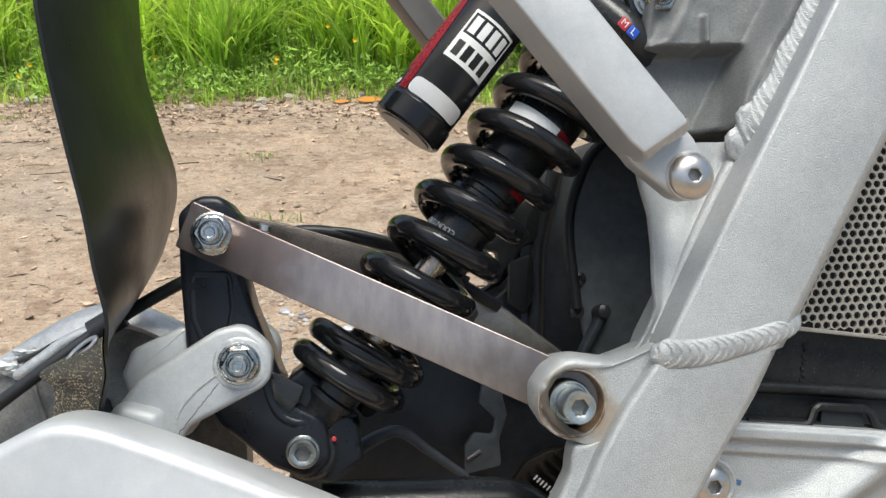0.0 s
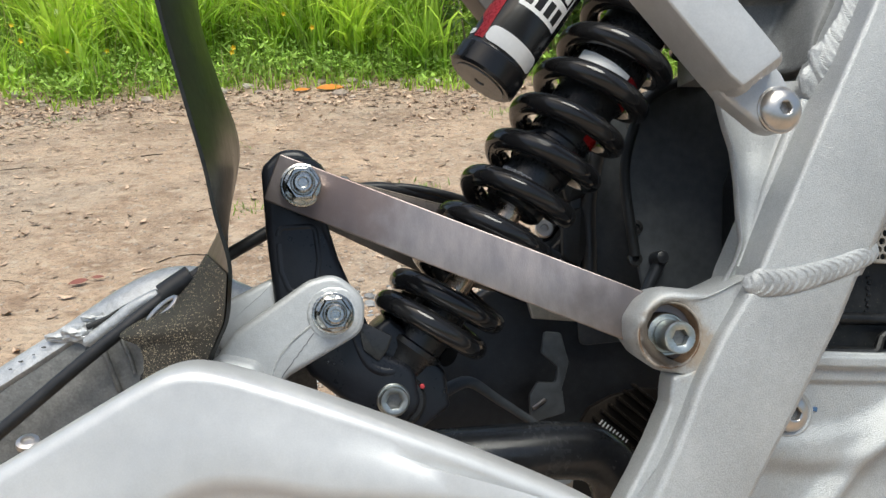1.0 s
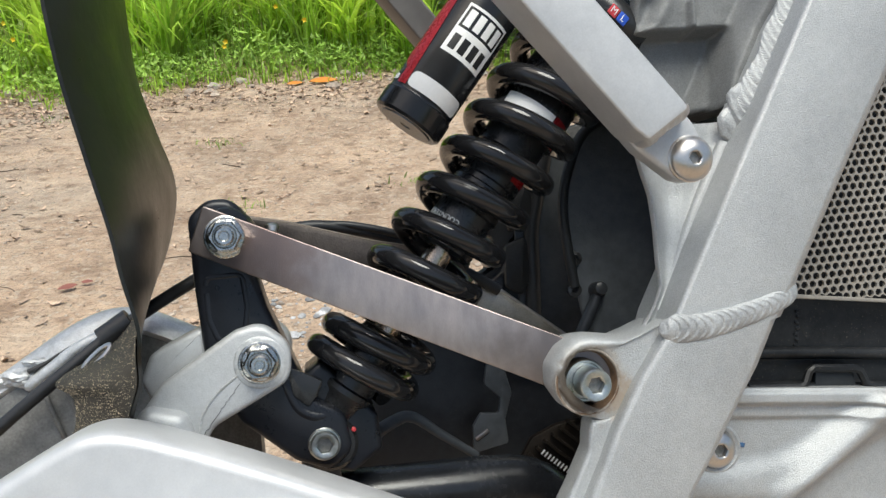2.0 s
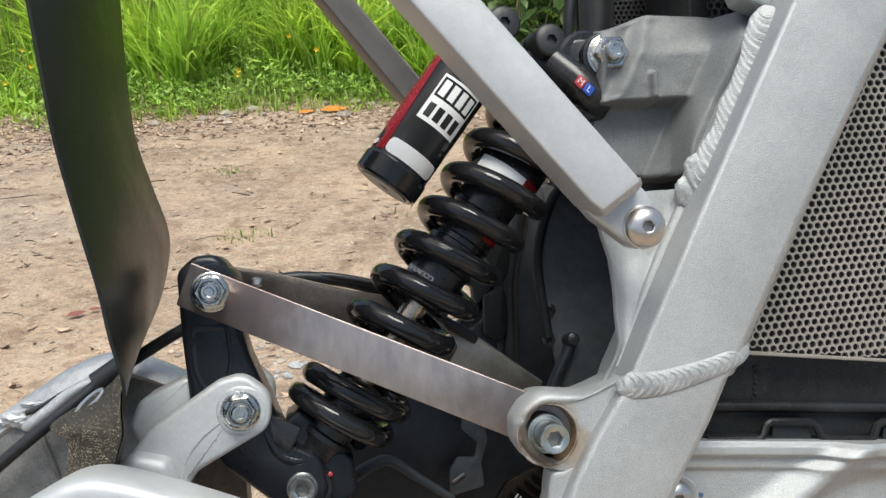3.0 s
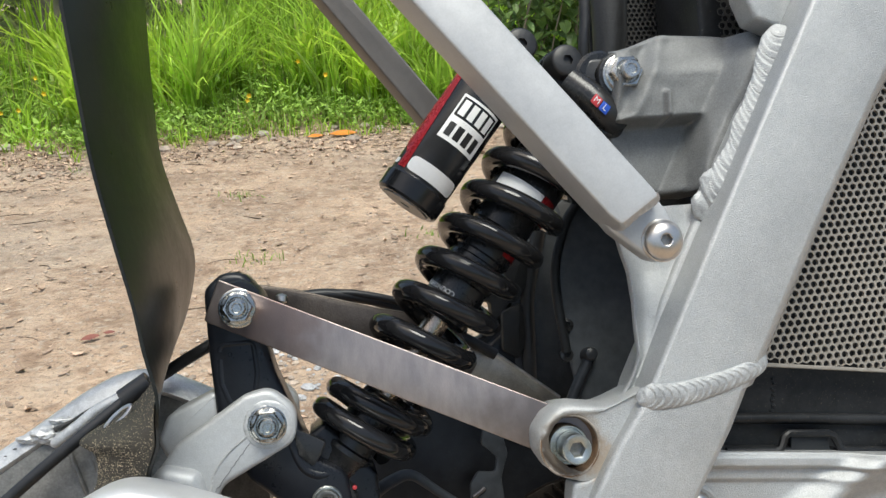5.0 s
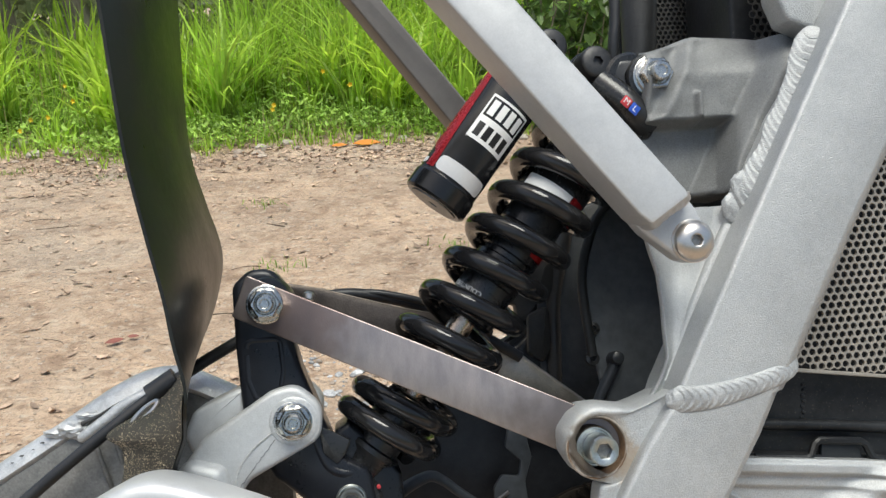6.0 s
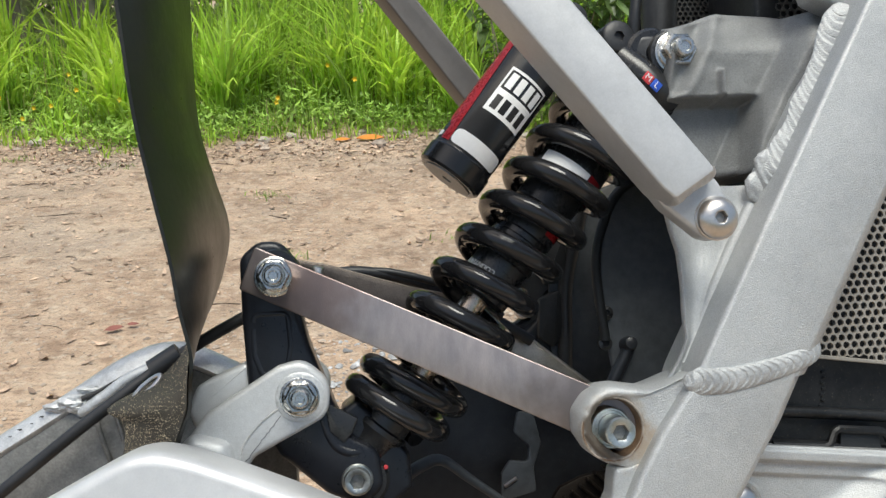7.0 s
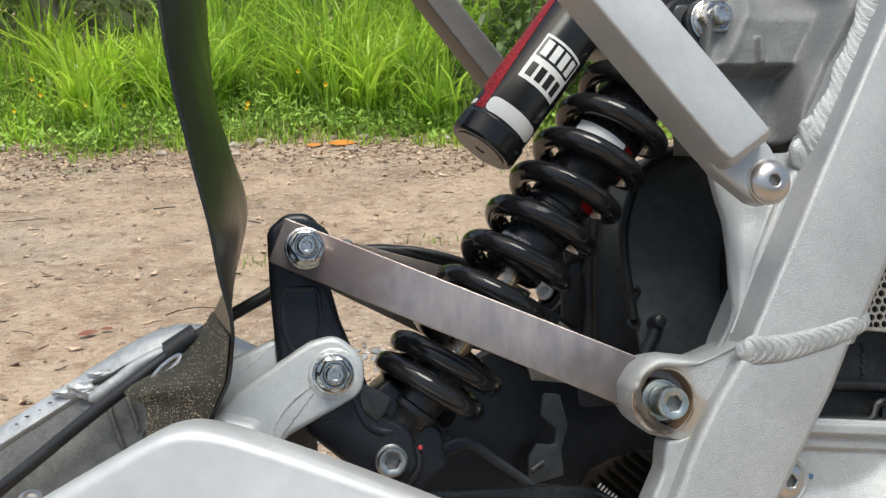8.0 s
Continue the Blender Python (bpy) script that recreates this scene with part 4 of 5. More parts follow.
part("red_tag", block((93.0, -43.2, 92.6), (6.0, 0.8, 6.0), 0.8, (8, 42, 14)), REDPRINT, lever)
part("blue_tag", block((97.3, -43.4, 88.0), (6.0, 0.8, 6.0), 0.8, (8, 42, 14)), BLUE, lever)


def letters(text, size):
    cu = bpy.data.curves.new("letters", "FONT")
    cu.body, cu.size, cu.extrude, cu.align_x, cu.align_y = text, size, 0.05, "CENTER", "CENTER"
    ob = bpy.data.objects.new("letters", cu)
    scene.collection.objects.link(ob)
    me = bpy.data.meshes.new_from_object(ob.evaluated_get(bpy.context.evaluated_depsgraph_get()))
    bpy.data.objects.remove(ob)
    bm = bmesh.new()
    bm.from_mesh(me)
    bpy.data.meshes.remove(me)
    return bm


for text, c in (("M", (93.0, -44.0, 92.6)), ("L", (97.3, -44.2, 88.0))):
    bm = letters(text, 5.4)
    bm.transform(Matrix.Translation(c) @ Euler((radians(8), radians(42), radians(14))).to_matrix().to_4x4() @ Euler((radians(90), 0, 0)).to_matrix().to_4x4())
    part("letter_" + text.lower(), bm, WHITE, lever)
bm = letters("COUNTER", 4.1)
for v in bm.verts:
    a = radians(-40) - v.co.x / 17.2
    r = 17.25 + v.co.z
    v.co = on_axis(-34 - v.co.y) + (Vector((0, -1, 0)) * math.cos(a) + PERP * math.sin(a)) * r
part("printed_word", bm, WHITE, shock)
for a0, a1 in ((-74, -70), (-82, -77), (-89, -84)):
    part("print_bar", wrapped(AX0, 17.3, -35.6, -32.4, a0, a1, 4), WHITE, shock)

# ---- black covers, cables and motor behind the shock ----
part("inner_fender", slab([(100, 38), (126, 50), (168, 62), (210, 10), (170, -110), (96, -120), (88, -60), (82, -8), (90, 22)], 48, 54, [12, 20, 8, 8, 8, 8, 10, 30, 20], 3, 3), FENDER, bike, "black plastic inner fender")
# Black plate added behind the spring, its outline fitted to the camera's view.
part("black_back_plate", slab([(78, 46), (104, 46), (120, -60), (110, -120), (60, -120), (61, -50), (62, -20), (68, 10)], 92, 95, 6, 1.2, 2), FENDER, bike)
part("fender_lip", sweep(curve_through([(86, 46, -60), (83, 46, -10), (91, 46, 20), (104, 46, 40), (130, 46, 51), (165, 46, 60)]), 3.4, 10), PLASTIC, bike)
part("motor_cover", slab([(72, -30), (34, -58), (0, -74), (-44, -98), (-68, -118), (-96, -150), (-110, -240), (140, -240), (140, -40)], 96, 108, 12, 6, 3), COVER, bike, "black plastic motor cover")
# The lighter plastic paints this fold as a lit ridge.
part("cover_fold", sweep(curve_through([(-56, 48, -140), (-40, 46, -131), (-27, 46, -129), (-10, 46, -142), (12, 46, -159)]), lambda u: 4.5 - 2 * u, 12), FENDER, bike)
part("pivot_tube", sweep([(-75, 18, -165), (10, 18, -169), (28, 18, -171)], 17, 28), TUBE, bike, "black round pivot tube")
part("pivot_tube_end", sweep(curve_through([(20, 18, -170), (36, 18, -173.5), (49, 20, -185), (56, 24, -204)]), 17, 24), TUBE, bike)
part("slotted_bracket", slab([(27, -104), (38, -106), (42, -126), (36, -142), (37, -158), (13, -162), (14, -144), (20, -136), (32, -138), (34, -128), (24, -118)], 62, 66, 3, 1, 2), FENDER, bike)
# Bright steel bar painted in as a glint on the bracket.
part("bracket_glint", block((19.5, 61, -150), (10, 2, 2.6), 0.6, (0, -30, 0)), PLAINSTEEL, bike)
part("peg", lathe([(4.8, 0), (4.8, 12), (4, 14), (1.5, 15)], (100, 52, -64), (0.1, -1, 0.15), 24), COVER, bike)
part("peg_arm", sweep([(102, 44, -64), (90, 44, -84), (80, 44, -104)], 4.0, 14), COVER, bike)
fins = group_of("motor_fins", bike, "dark brass-coloured motor cooling fins")
part("fin_plate", slab([(50.5, -155), (41, -168), (60, -188), (84, -212), (130, -200), (118, -150), (87, -146), (66, -149)], 54, 60, [4, 3, 3, 3, 3, 3, 4, 4], 1, 2), BRASS, fins)
for k in range(7):
    _a, _b = Vector((46 + 5.6 * k, -165 + 3.6 * k)), Vector((90 + 5.6 * k, -206 + 3.6 * k))
    part("fin", slab([(_a.x, _a.y), (_b.x, _b.y), (_b.x + 1.3, _b.y + 1.5), (_a.x + 1.3, _a.y + 1.5)], 49 if k else 50.5, 56, 0.4, 0.4, 1), BRASS, fins)
for k in range(9):
    part("print_bar", block((55.5 + 1.95 * k, 48.6, -163.5 - 1.95 * k * 0.92), (1.0, 0.4, 3.6), 0.1, (0, 45, 0)), WHITE, fins)
part("rubber_hose", sweep(curve_through([(92, 88, 48), (83.3, 88, 15.4), (73.4, 88, -19.5), (70.7, 88, -54.2), (68, 88, -91)]), 5.2, 12), RUBBER, bike)
part("upper_hose", sweep(curve_through([(108, 0, 230), (107, 0, 166), (104, 0, 140), (102, 4, 122)]), 3.6, 12), RUBBER, bike)
# Bright disc added in place of an unexplained bright spot, placed by the view.
part("bright_spot_disc", lathe([(6.5, 0), (6.5, 3), (5.6, 4), (3, 4), (2.6, 1)], (43, 98, -38), (-0.2, -1, 0.2), 24), STAIN_STEEL, bike)
# Dark filler for unidentified dark parts here; outline and notch fitted to the view.
part("dark_filler", slab([(146, 60), (96, 44), (76, 8), (50, -4), (34, -13), (27, -19), (47, -23), (48, -42), (34, -48), (24, -66), (90, -90), (150, -60)], 100, 112, 3, 3, 2), DKGREY, bike, "dark grey filler plate behind the shock")

part("grey_block", slab([(52, -30), (68, -24), (71, -50), (62, -66), (50, -58)], 84, 90, 4, 3, 2), DKGREY, bike)
part("grey_block", slab([(52, 6), (74, 14), (76, -16), (56, -22)], 84, 90, 4, 3, 2), DKGREY, bike)
for cx, cz in ((70, -42), (68, -62)):
    part("screw", lathe([(5, 0), (4.6, 2.5), (2.2, 3), (2, 1.4)], (cx + 18, 48, cz), (0, -1, 0.1), 18), BLACK, bike)
cable = part("brake_cable", sweep(curve_through([(40, 62, -58), (10, 61, -38), (-18, 60, -22), (-45, 58, -11), (-79, 54, -5), (-110, 52, -12), (-147, 50, -30), (-169, 50, -41), (-189, 50, -52), (-204, 48, -61), (-227, 44, -77), (-251, 42, -94), (-275, 40, -112), (-299, 38, -130), (-360, 36, -176)]), 3.9, 12), RUBBER, bike)
part("cable_sleeve", sweep([(-187, 49, -50), (-204, 48, -60)], 7.4, 16), RUBBER, cable)
part("thin_cable", sweep(curve_through([(-110, 60, -2), (-79, 56, -4.5), (-51, 55, -7), (-14, 55, -19), (20, 56, -40)]), 2.6, 10), RUBBER, bike)
_cc, _cu, _cv = Vector((-200, 14, -66)), Vector((0.80, 0, 0.60)), Vector((-0.35, 0.8, 0.45))
part("cable_clamp", sweep([_cc + _cu * 9.5 * math.cos(0.2617 * k) + _cv * 4.2 * math.sin(0.2617 * k) for k in range(25)], 1.5, 8, None, 0.7), STAIN_STEEL, swing, "bright steel loop clamp")

# ---- mud flap: a panel across the machine, twisted towards its foot ----
NEAR = curve_through([(-196, -110, 260), (-190, -110, 220), (-181, -110, 140), (-177, -110, 100), (-173, -110, 64), (-166, -110, 27), (-160, -110, -2), (-157, -110, -23), (-153, -110, -43), (-154, -108, -56), (-157, -95, -68), (-162, -82, -77), (-167, -69, -86), (-170, -57, -94)], 6)
FARE = curve_through([(-173, 60, 330), (-173, 60, 260), (-173, 60, 197), (-173, 60, 141), (-171, 60, 96), (-163, 60, 62), (-155, 60, 31), (-158, 60, 6), (-170, 60, -25), (-193, 47, -60), (-221, 20, -77), (-208, -2, -84), (-206, -10, -97), (-214, -8, -114)], 6)
bm = bmesh.new()
_front, _back = [], []
for a, b in zip(NEAR, FARE):
    n = Vector((1, 0.05, 0)).normalized()
    mid = [a.lerp(b, k / 12) + Vector((7.0 * math.sin(math.pi * (k / 12) ** 0.7), 0, 0)) * min(1.0, max(0.0, (a.z + 40) / 60)) for k in range(13)]
    _front.append([bm.verts.new(q) for q in mid])
    _back.append([bm.verts.new(q - n * 1.6) for q in mid])
for rows, flip in ((_front, False), (_back, True)):
    for r0, r1 in zip(rows, rows[1:]):
        for k in range(12):
            f = (r0[k], r0[k + 1], r1[k + 1], r1[k])
            bm.faces.new(f[::-1] if flip else f)
for k in (0, 12):
    for i in range(len(_front) - 1):
        bm.faces.new((_front[i][k], _front[i + 1][k], _back[i + 1][k], _back[i][k]))
for i in (0, -1):
    for k in range(12):
        bm.faces.new((_front[i][k], _front[i][k + 1], _back[i][k + 1], _back[i][k]))
flap = part("mud_flap", bm, FLAP, bike, "thin black plastic mud flap twisted towards its sandy foot", sharp=60)

_sand = bmesh.new()
_rows = []
for i in range(50, len(NEAR)):
    _rows.append([_sand.verts.new(NEAR[i].lerp(FARE[i], k / 12) - Vector((2.3, 0.1, 0))) for k in range(13)])
for r0, r1 in zip(_rows, _rows[1:]):
    for k in range(12):
        _sand.faces.new((r0[k], r0[k + 1], r1[k + 1], r1[k]))
part("sand_coat", _sand, SANDY, flap, "caked sand")
_grains = bmesh.new()
_g = random.Random(5)
for _ in range(5200):
    i = _g.randint(50, len(NEAR) - 2)
    k = _g.random() ** 0.8
    if noise.noise((i * 0.35, k * 4.0, 2.0)) < _g.uniform(-0.5, 0.25):
        continue
    c = NEAR[i].lerp(NEAR[i + 1], _g.random()).lerp(FARE[i].lerp(FARE[i + 1], _g.random()), k) - Vector((2.6, 0.1, 0))
    r = 0.09 + 0.26 * _g.random() ** 2.5
    q = [_grains.verts.new(c + Vector(d) * r) for d in ((1, 0, 0), (-1, 0, 0), (0, 1, 0), (0, -1, 0), (0, 0, 1), (0, 0, -1))]
    for a, bb, cc in ((0, 2, 4), (2, 1, 4), (1, 3, 4), (3, 0, 4), (2, 0, 5), (1, 2, 5), (3, 1, 5), (0, 3, 5)):
        _grains.faces.new((q[a], q[bb], q[cc]))
part("sand_grain", _grains, SAND, flap, "loose sand grains")

# side stand on the far side
part("side_stand", sweep([(30, 70, -200), (20, 150, -420), (10, 235, -585)], 11, 14), SILVER, bike, "silver side stand leg")

# ---- ground, verge and trees ----
def plain(name, verts, faces, mat, label="", category="", kind="", smooth=False, group=""):
    me = bpy.data.meshes.new(name)
    me.from_pydata(verts, [], faces)
    if smooth:
        me.polygons.foreach_set("use_smooth", [True] * len(me.polygons))
    me.materials.append(mat)
    return tagged(new(name, me), label, category, group, kind)


def earth(x, y):
    """Height of the ground: wheel ruts and lumps on the track, a low bank under the grass."""
    far = min(1.0, max(0.0, (y - 4.3) / 1.2))
    near = max(0.0, 1 - abs(y) / 30)
    lump = 0.014 * noise.noise((x * 1.3, y * 1.3, 0.3)) + 0.008 * noise.noise((x * 6, y * 6, 1.7)) + 0.004 * noise.noise((x * 17, y * 17, 4.1))
    return near * (lump * (0.6 + far) + 0.05 * far) - 0.004


def ground_material():
    m = material("dry_dirt_track", (0.355, 0.245, 0.168), 0.92, 0, 0.16, 2.2, 1.0, 55, base2=(0.485, 0.352, 0.245), rough_var=0.05)
    nt = m.node_tree
    p = nt.nodes["Principled BSDF"]
    for nd in nt.nodes:
        if nd.bl_idname == "ShaderNodeBump":
            nd.inputs["Distance"].default_value = 0.026
    old = p.inputs["Base Color"].links[0].from_socket
    co = next(n for n in nt.nodes if n.bl_idname == "ShaderNodeTexCoord")
    cur = old
    for sc, lo, hi, col, amt in ((160, 0.55, 0.66, (0.53, 0.42, 0.31), 0.6), (230, 0.58, 0.68, (0.17, 0.115, 0.075), 0.75), (16, 0.55, 0.72, (0.27, 0.175, 0.115), 0.5), (38, 0.60, 0.70, (0.50, 0.44, 0.36), 0.7), (90, 0.62, 0.70, (0.20, 0.14, 0.10), 0.8), (0.9, 0.52, 0.68, (0.37, 0.32, 0.26), 0.6), (5, 0.50, 0.66, (0.53, 0.41, 0.30), 0.55), (11, 0.56, 0.66, (0.24, 0.155, 0.10), 0.65), (24, 0.56, 0.68, (0.57, 0.46, 0.35), 0.6)):
        n = nt.nodes.new("ShaderNodeTexNoise")
        n.inputs["Scale"].default_value, n.inputs["Detail"].default_value = sc, 4
        nt.links.new(co.outputs["Object"], n.inputs["Vector"])
        r = nt.nodes.new("ShaderNodeMapRange")
        r.inputs["From Min"].default_value, r.inputs["From Max"].default_value, r.inputs["To Max"].default_value = lo, hi, amt
        nt.links.new(n.outputs["Fac"], r.inputs["Value"])
        mx = nt.nodes.new("ShaderNodeMix")
        mx.data_type = "RGBA"
        mx.inputs["B"].default_value = (*col, 1)
        nt.links.new(r.outputs["Result"], mx.inputs["Factor"])
        nt.links.new(cur, mx.inputs["A"])
        cur = mx.outputs["Result"]
    nt.links.new(cur, p.inputs["Base Color"])
    return m


DIRT = ground_material()
STONE = material("track_stones", (0.30, 0.24, 0.19), 0.9, 0, 0.2, 30, 0.5, 60, island=0.25, base2=(0.43, 0.355, 0.285))
LITTER = material("dry_leaf_litter", (0.32, 0.215, 0.15), 0.8, 0, 0.2, 20, island=0.5, base2=(0.44, 0.32, 0.23))
GREYSTONE = material("grey_gravel_stone", (0.26, 0.265, 0.27), 0.85, 0, 0.2, 30, 0.5, 60, island=0.4, base2=(0.40, 0.40, 0.40))
TWIG = material("dry_twigs", (0.10, 0.075, 0.055), 0.85, 0, 0.25, 30)
PALESTONE = material("pale_lichen_stone", (0.42, 0.37, 0.31), 0.85, 0, 0.15, 25, 0.6, 60)
ORANGE = material("fallen_orange_leaf", (0.62, 0.22, 0.03), 0.6, 0, 0.15, 20)
REDLEAF = material("fallen_red_leaf", (0.22, 0.075, 0.055), 0.6, 0, 0.15, 20)
GRASS = leafy("fresh_grass", (0.24, 0.42, 0.045), (0.47, 0.655, 0.095), 0.5, 0.42, 0.45)
BRIGHT = leafy("young_broad_grass", (0.31, 0.50, 0.04), (0.57, 0.73, 0.10), 0.5, 0.36, 0.3)
# Darker copy of the grass: shade under the tufts painted into its green.
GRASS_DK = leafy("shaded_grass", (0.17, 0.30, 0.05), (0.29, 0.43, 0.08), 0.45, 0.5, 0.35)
WEED = leafy("broad_leaf_weeds", (0.23, 0.40, 0.06), (0.42, 0.60, 0.13), 0.35, 0.5, 0.4)
SHRUBLEAF = leafy("shrub_leaves", (0.09, 0.16, 0.045), (0.22, 0.33, 0.10), 0.35, 0.4, 0.45)
CROWN = leafy("tree_leaves", (0.15, 0.19, 0.085), (0.29, 0.34, 0.17), 0.5, 0.5, 0.4)
STRAW = leafy("dry_grass_stalks", (0.33, 0.28, 0.12), (0.45, 0.40, 0.2), 0.3, 0.6, 0.3)
BARK = material("grey_brown_bark", (0.26, 0.215, 0.17), 0.9, 0, 0.25, 8, 0.8, 40, stretch=(1, 1, 0.25))
YELLOW = material("yellow_petals", (0.85, 0.58, 0.03), 0.6, 0, 0.08, 60)

xs = sorted(set([-400, -200, -90, -40, -20, -12, -8] + [round(-6 + 0.06 * i, 3) for i in range(201)] + [8, 12, 20, 40, 90, 200, 400]))
ys = sorted(set([-400, -200, -90, -40, -20, -10, -5, -2.5, -1.2, -0.4] + [round(0.05 * i, 3) for i in range(141)] + [8, 9, 10, 12, 15, 20, 30, 50, 90, 200, 400]))
gv = [(x, y, earth(x, y)) for y in ys for x in xs]
w = len(xs)
plain("ground", gv, [(j * w + i, j * w + i + 1, (j + 1) * w + i + 1, (j + 1) * w + i) for j in range(len(ys) - 1) for i in range(w - 1)], DIRT,
      "dry sandy dirt track running out under a grassy verge", "ground", "structure", True)

rnd = np.random.default_rng(7)


def scatter_stones(name, count, xr, yr, smin, smax, label, mat=None):
    v, f = [], []
    for _ in range(count):
        x, y = rnd.uniform(*xr), rnd.uniform(*yr)
        s = smin * (smax / smin) ** (rnd.random() ** 2.2)
        z = earth(x, y) + s * 0.15
        a = rnd.uniform(0, 6.28)
        k = len(v)
        el = rnd.uniform(0.55, 1)
        ht = rnd.uniform(0.35, 0.65)
        for lvl, rr in ((-0.6, 0.8), (0.25, 1.0), (0.85, 0.55)):
            for i in range(6):
                th = a + i * 1.047
                q = s * rr * rnd.uniform(0.8, 1.15)
                px, py = q * math.cos(th - a), q * el * math.sin(th - a)
                v.append((x + px * math.cos(a) - py * math.sin(a), y + px * math.sin(a) + py * math.cos(a), z + lvl * s * ht))
        for l in (0, 6):
            for i in range(6):
                j = (i + 1) % 6
                f.append((k + l + i, k + l + j, k + l + 6 + j, k + l + 6 + i))
        f.append(tuple(k + 12 + i for i in range(6)))
    return plain(name, v, f, mat or STONE, label, "gravel", "stuff")


def scatter_leaves(name, count, place, lmin, lmax, mat, label, lift=0.003, category="leaf litter", tilt=0.5, rise=None):
    v, f = [], []
    for _ in range(count):
        x, y = place()
        L = rnd.uniform(lmin, lmax)
        W = L * rnd.uniform(0.25, 0.5)
        a = rnd.uniform(0, 6.28)
        up = rnd.uniform(-tilt, tilt)
        curl = rnd.uniform(0.05, 0.35) * L
        k = len(v)
        ca, sa = math.cos(a), math.sin(a)
        z0 = earth(x, y) + (rise(x, y) if rise else lift * rnd.uniform(0.3, 1.6))
        for u, wd, h in ((-0.5, 0.05, curl), (-0.15, 0.9, 0), (0.2, 0.8, 0), (0.5, 0.04, curl * 0.7)):
            for sgn in (-1, 1):
                px, py = u * L, sgn * wd * W / 2
                v.append((x + px * ca - py * sa, y + px * sa + py * ca, z0 + h + up * u * L * 0.3 + abs(sgn) * wd * W * 0.12))
        for i in (0, 2, 4):
            f.append((k + i, k + i + 1, k + i + 3, k + i + 2))
    return plain(name, v, f, mat, label, category, "stuff")


def blades(name, count, place, hmin, hmax, wide, mat, label, droop=0.6, category="grass"):
    v, f = [], []
    for _ in range(count):
        x, y, k_h = place()
        h = rnd.uniform(hmin, hmax) * k_h
        wd = wide * rnd.uniform(0.6, 1.3)
        a = rnd.uniform(0, 6.28)
        face = a + rnd.uniform(-0.7, 0.7) + 1.57
        lean = rnd.uniform(0.1, 1.0) ** 1.3 * droop
        z = earth(x, y) - 0.01
        k = len(v)
        for u, ww in ((0, 0.75), (0.3, 1.0), (0.58, 0.85), (0.82, 0.5)):
            out = lean * h * u ** 2.2
            zz = z + h * (u - 0.45 * lean * u ** 3)
            dx, dy = math.cos(face) * wd * ww / 2, math.sin(face) * wd * ww / 2
            cx, cy = x + math.cos(a) * out, y + math.sin(a) * out
            v += [(cx - dx, cy - dy, zz), (cx + dx, cy + dy, zz)]
        v.append((x + math.cos(a) * lean * h, y + math.sin(a) * lean * h, z + h * (1 - 0.5 * lean)))
        f += [(k, k + 1, k + 3, k + 2), (k + 2, k + 3, k + 5, k + 4), (k + 4, k + 5, k + 7, k + 6), (k + 6, k + 7, k + 8)]
    return plain(name, v, f, mat, label, category, "stuff")


def verge(x):
    """Where the grass begins, wavering along the track."""
    return 4.62 + 0.34 * noise.noise((x * 0.9, 0.0, 5.0)) + 0.2 * noise.noise((x * 3.1, 0.0, 9.0))


TUFTS = []
for _ in range(460):
    tx = rnd.uniform(-6.5, 6.5)
    ty = verge(tx) + 0.25 + 4.6 * rnd.random() ** 1.05
    TUFTS.append((tx, ty, rnd.uniform(0.45, 1.25) * (0.62 + min(0.5, 0.22 * (ty - 4.8))) * (0.75 if tx < -1.6 else 1.15) * (1.25 if ty > 6.3 else 1.0)))


def in_tuft():
    x, y, k = TUFTS[rnd.integers(len(TUFTS))]
    return x + rnd.normal() * 0.06, y + rnd.normal() * 0.06, k


def on_bank():
    x = rnd.uniform(-6, 6)
    y = verge(x) + 0.2 + 4.2 * rnd.random()
    return x, y, min(1.1, 0.3 + (y - 4.7) * 0.5)


def on_edge():
    x = rnd.uniform(-5, 5)
    return x, verge(x) - 0.1 + abs(rnd.normal()) * 0.4, rnd.uniform(0.5, 1.4)


TUFTS = [q for q in TUFTS if not (0.25 < q[0] < 1.5 and q[1] < 6.6) and not (q[0] < -2.4 and q[1] > 6.4)]
PATCHES = [(rnd.uniform(-5.5, 5.5), rnd.random()) for _ in range(340)]


def in_patch():
    x, q = PATCHES[rnd.integers(len(PATCHES))]
    return x + rnd.normal() * 0.11, verge(x) + 0.05 + 1.5 * q + rnd.normal() * 0.09


CLUMPS = []
for _ in range(210):
    tx = rnd.uniform(-6.2, 6.2)
    ty = verge(tx) + 0.3 + 3.9 * rnd.random() ** 0.9
    if (0.25 < tx < 1.5 and ty < 6.6) or (tx < -2.2 and ty > 6.2):
        continue
    CLUMPS.append((tx, ty, rnd.uniform(0.55, 1.25) * (0.65 if tx < -1.6 else 1.12) * (0.72 + min(0.4, 0.2 * (ty - 4.8)))))


def in_clump():
    x, y, k = CLUMPS[rnd.integers(len(CLUMPS))]
    return x + rnd.normal() * 0.045, y + rnd.normal() * 0.045, k


def in_undergrowth():
    x = rnd.uniform(-5.5, 5.5)
    y = verge(x) + 0.1 + 3.2 * rnd.random() ** 1.2
    return x, y


blades("tall_grass", 9000, in_tuft, 0.40, 1.0, 0.013, GRASS, "tall bright green grass in arching tufts", 1.0)
blades("clump_grass", 9500, in_clump, 0.45, 1.05, 0.019, GRASS, "separate clumps of long arching grass blades", 1.25)
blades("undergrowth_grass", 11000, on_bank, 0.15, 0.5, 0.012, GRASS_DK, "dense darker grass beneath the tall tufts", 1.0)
blades("short_grass", 4200, on_edge, 0.03, 0.13, 0.008, GRASS, "short grass creeping over the edge of the track", 0.9)
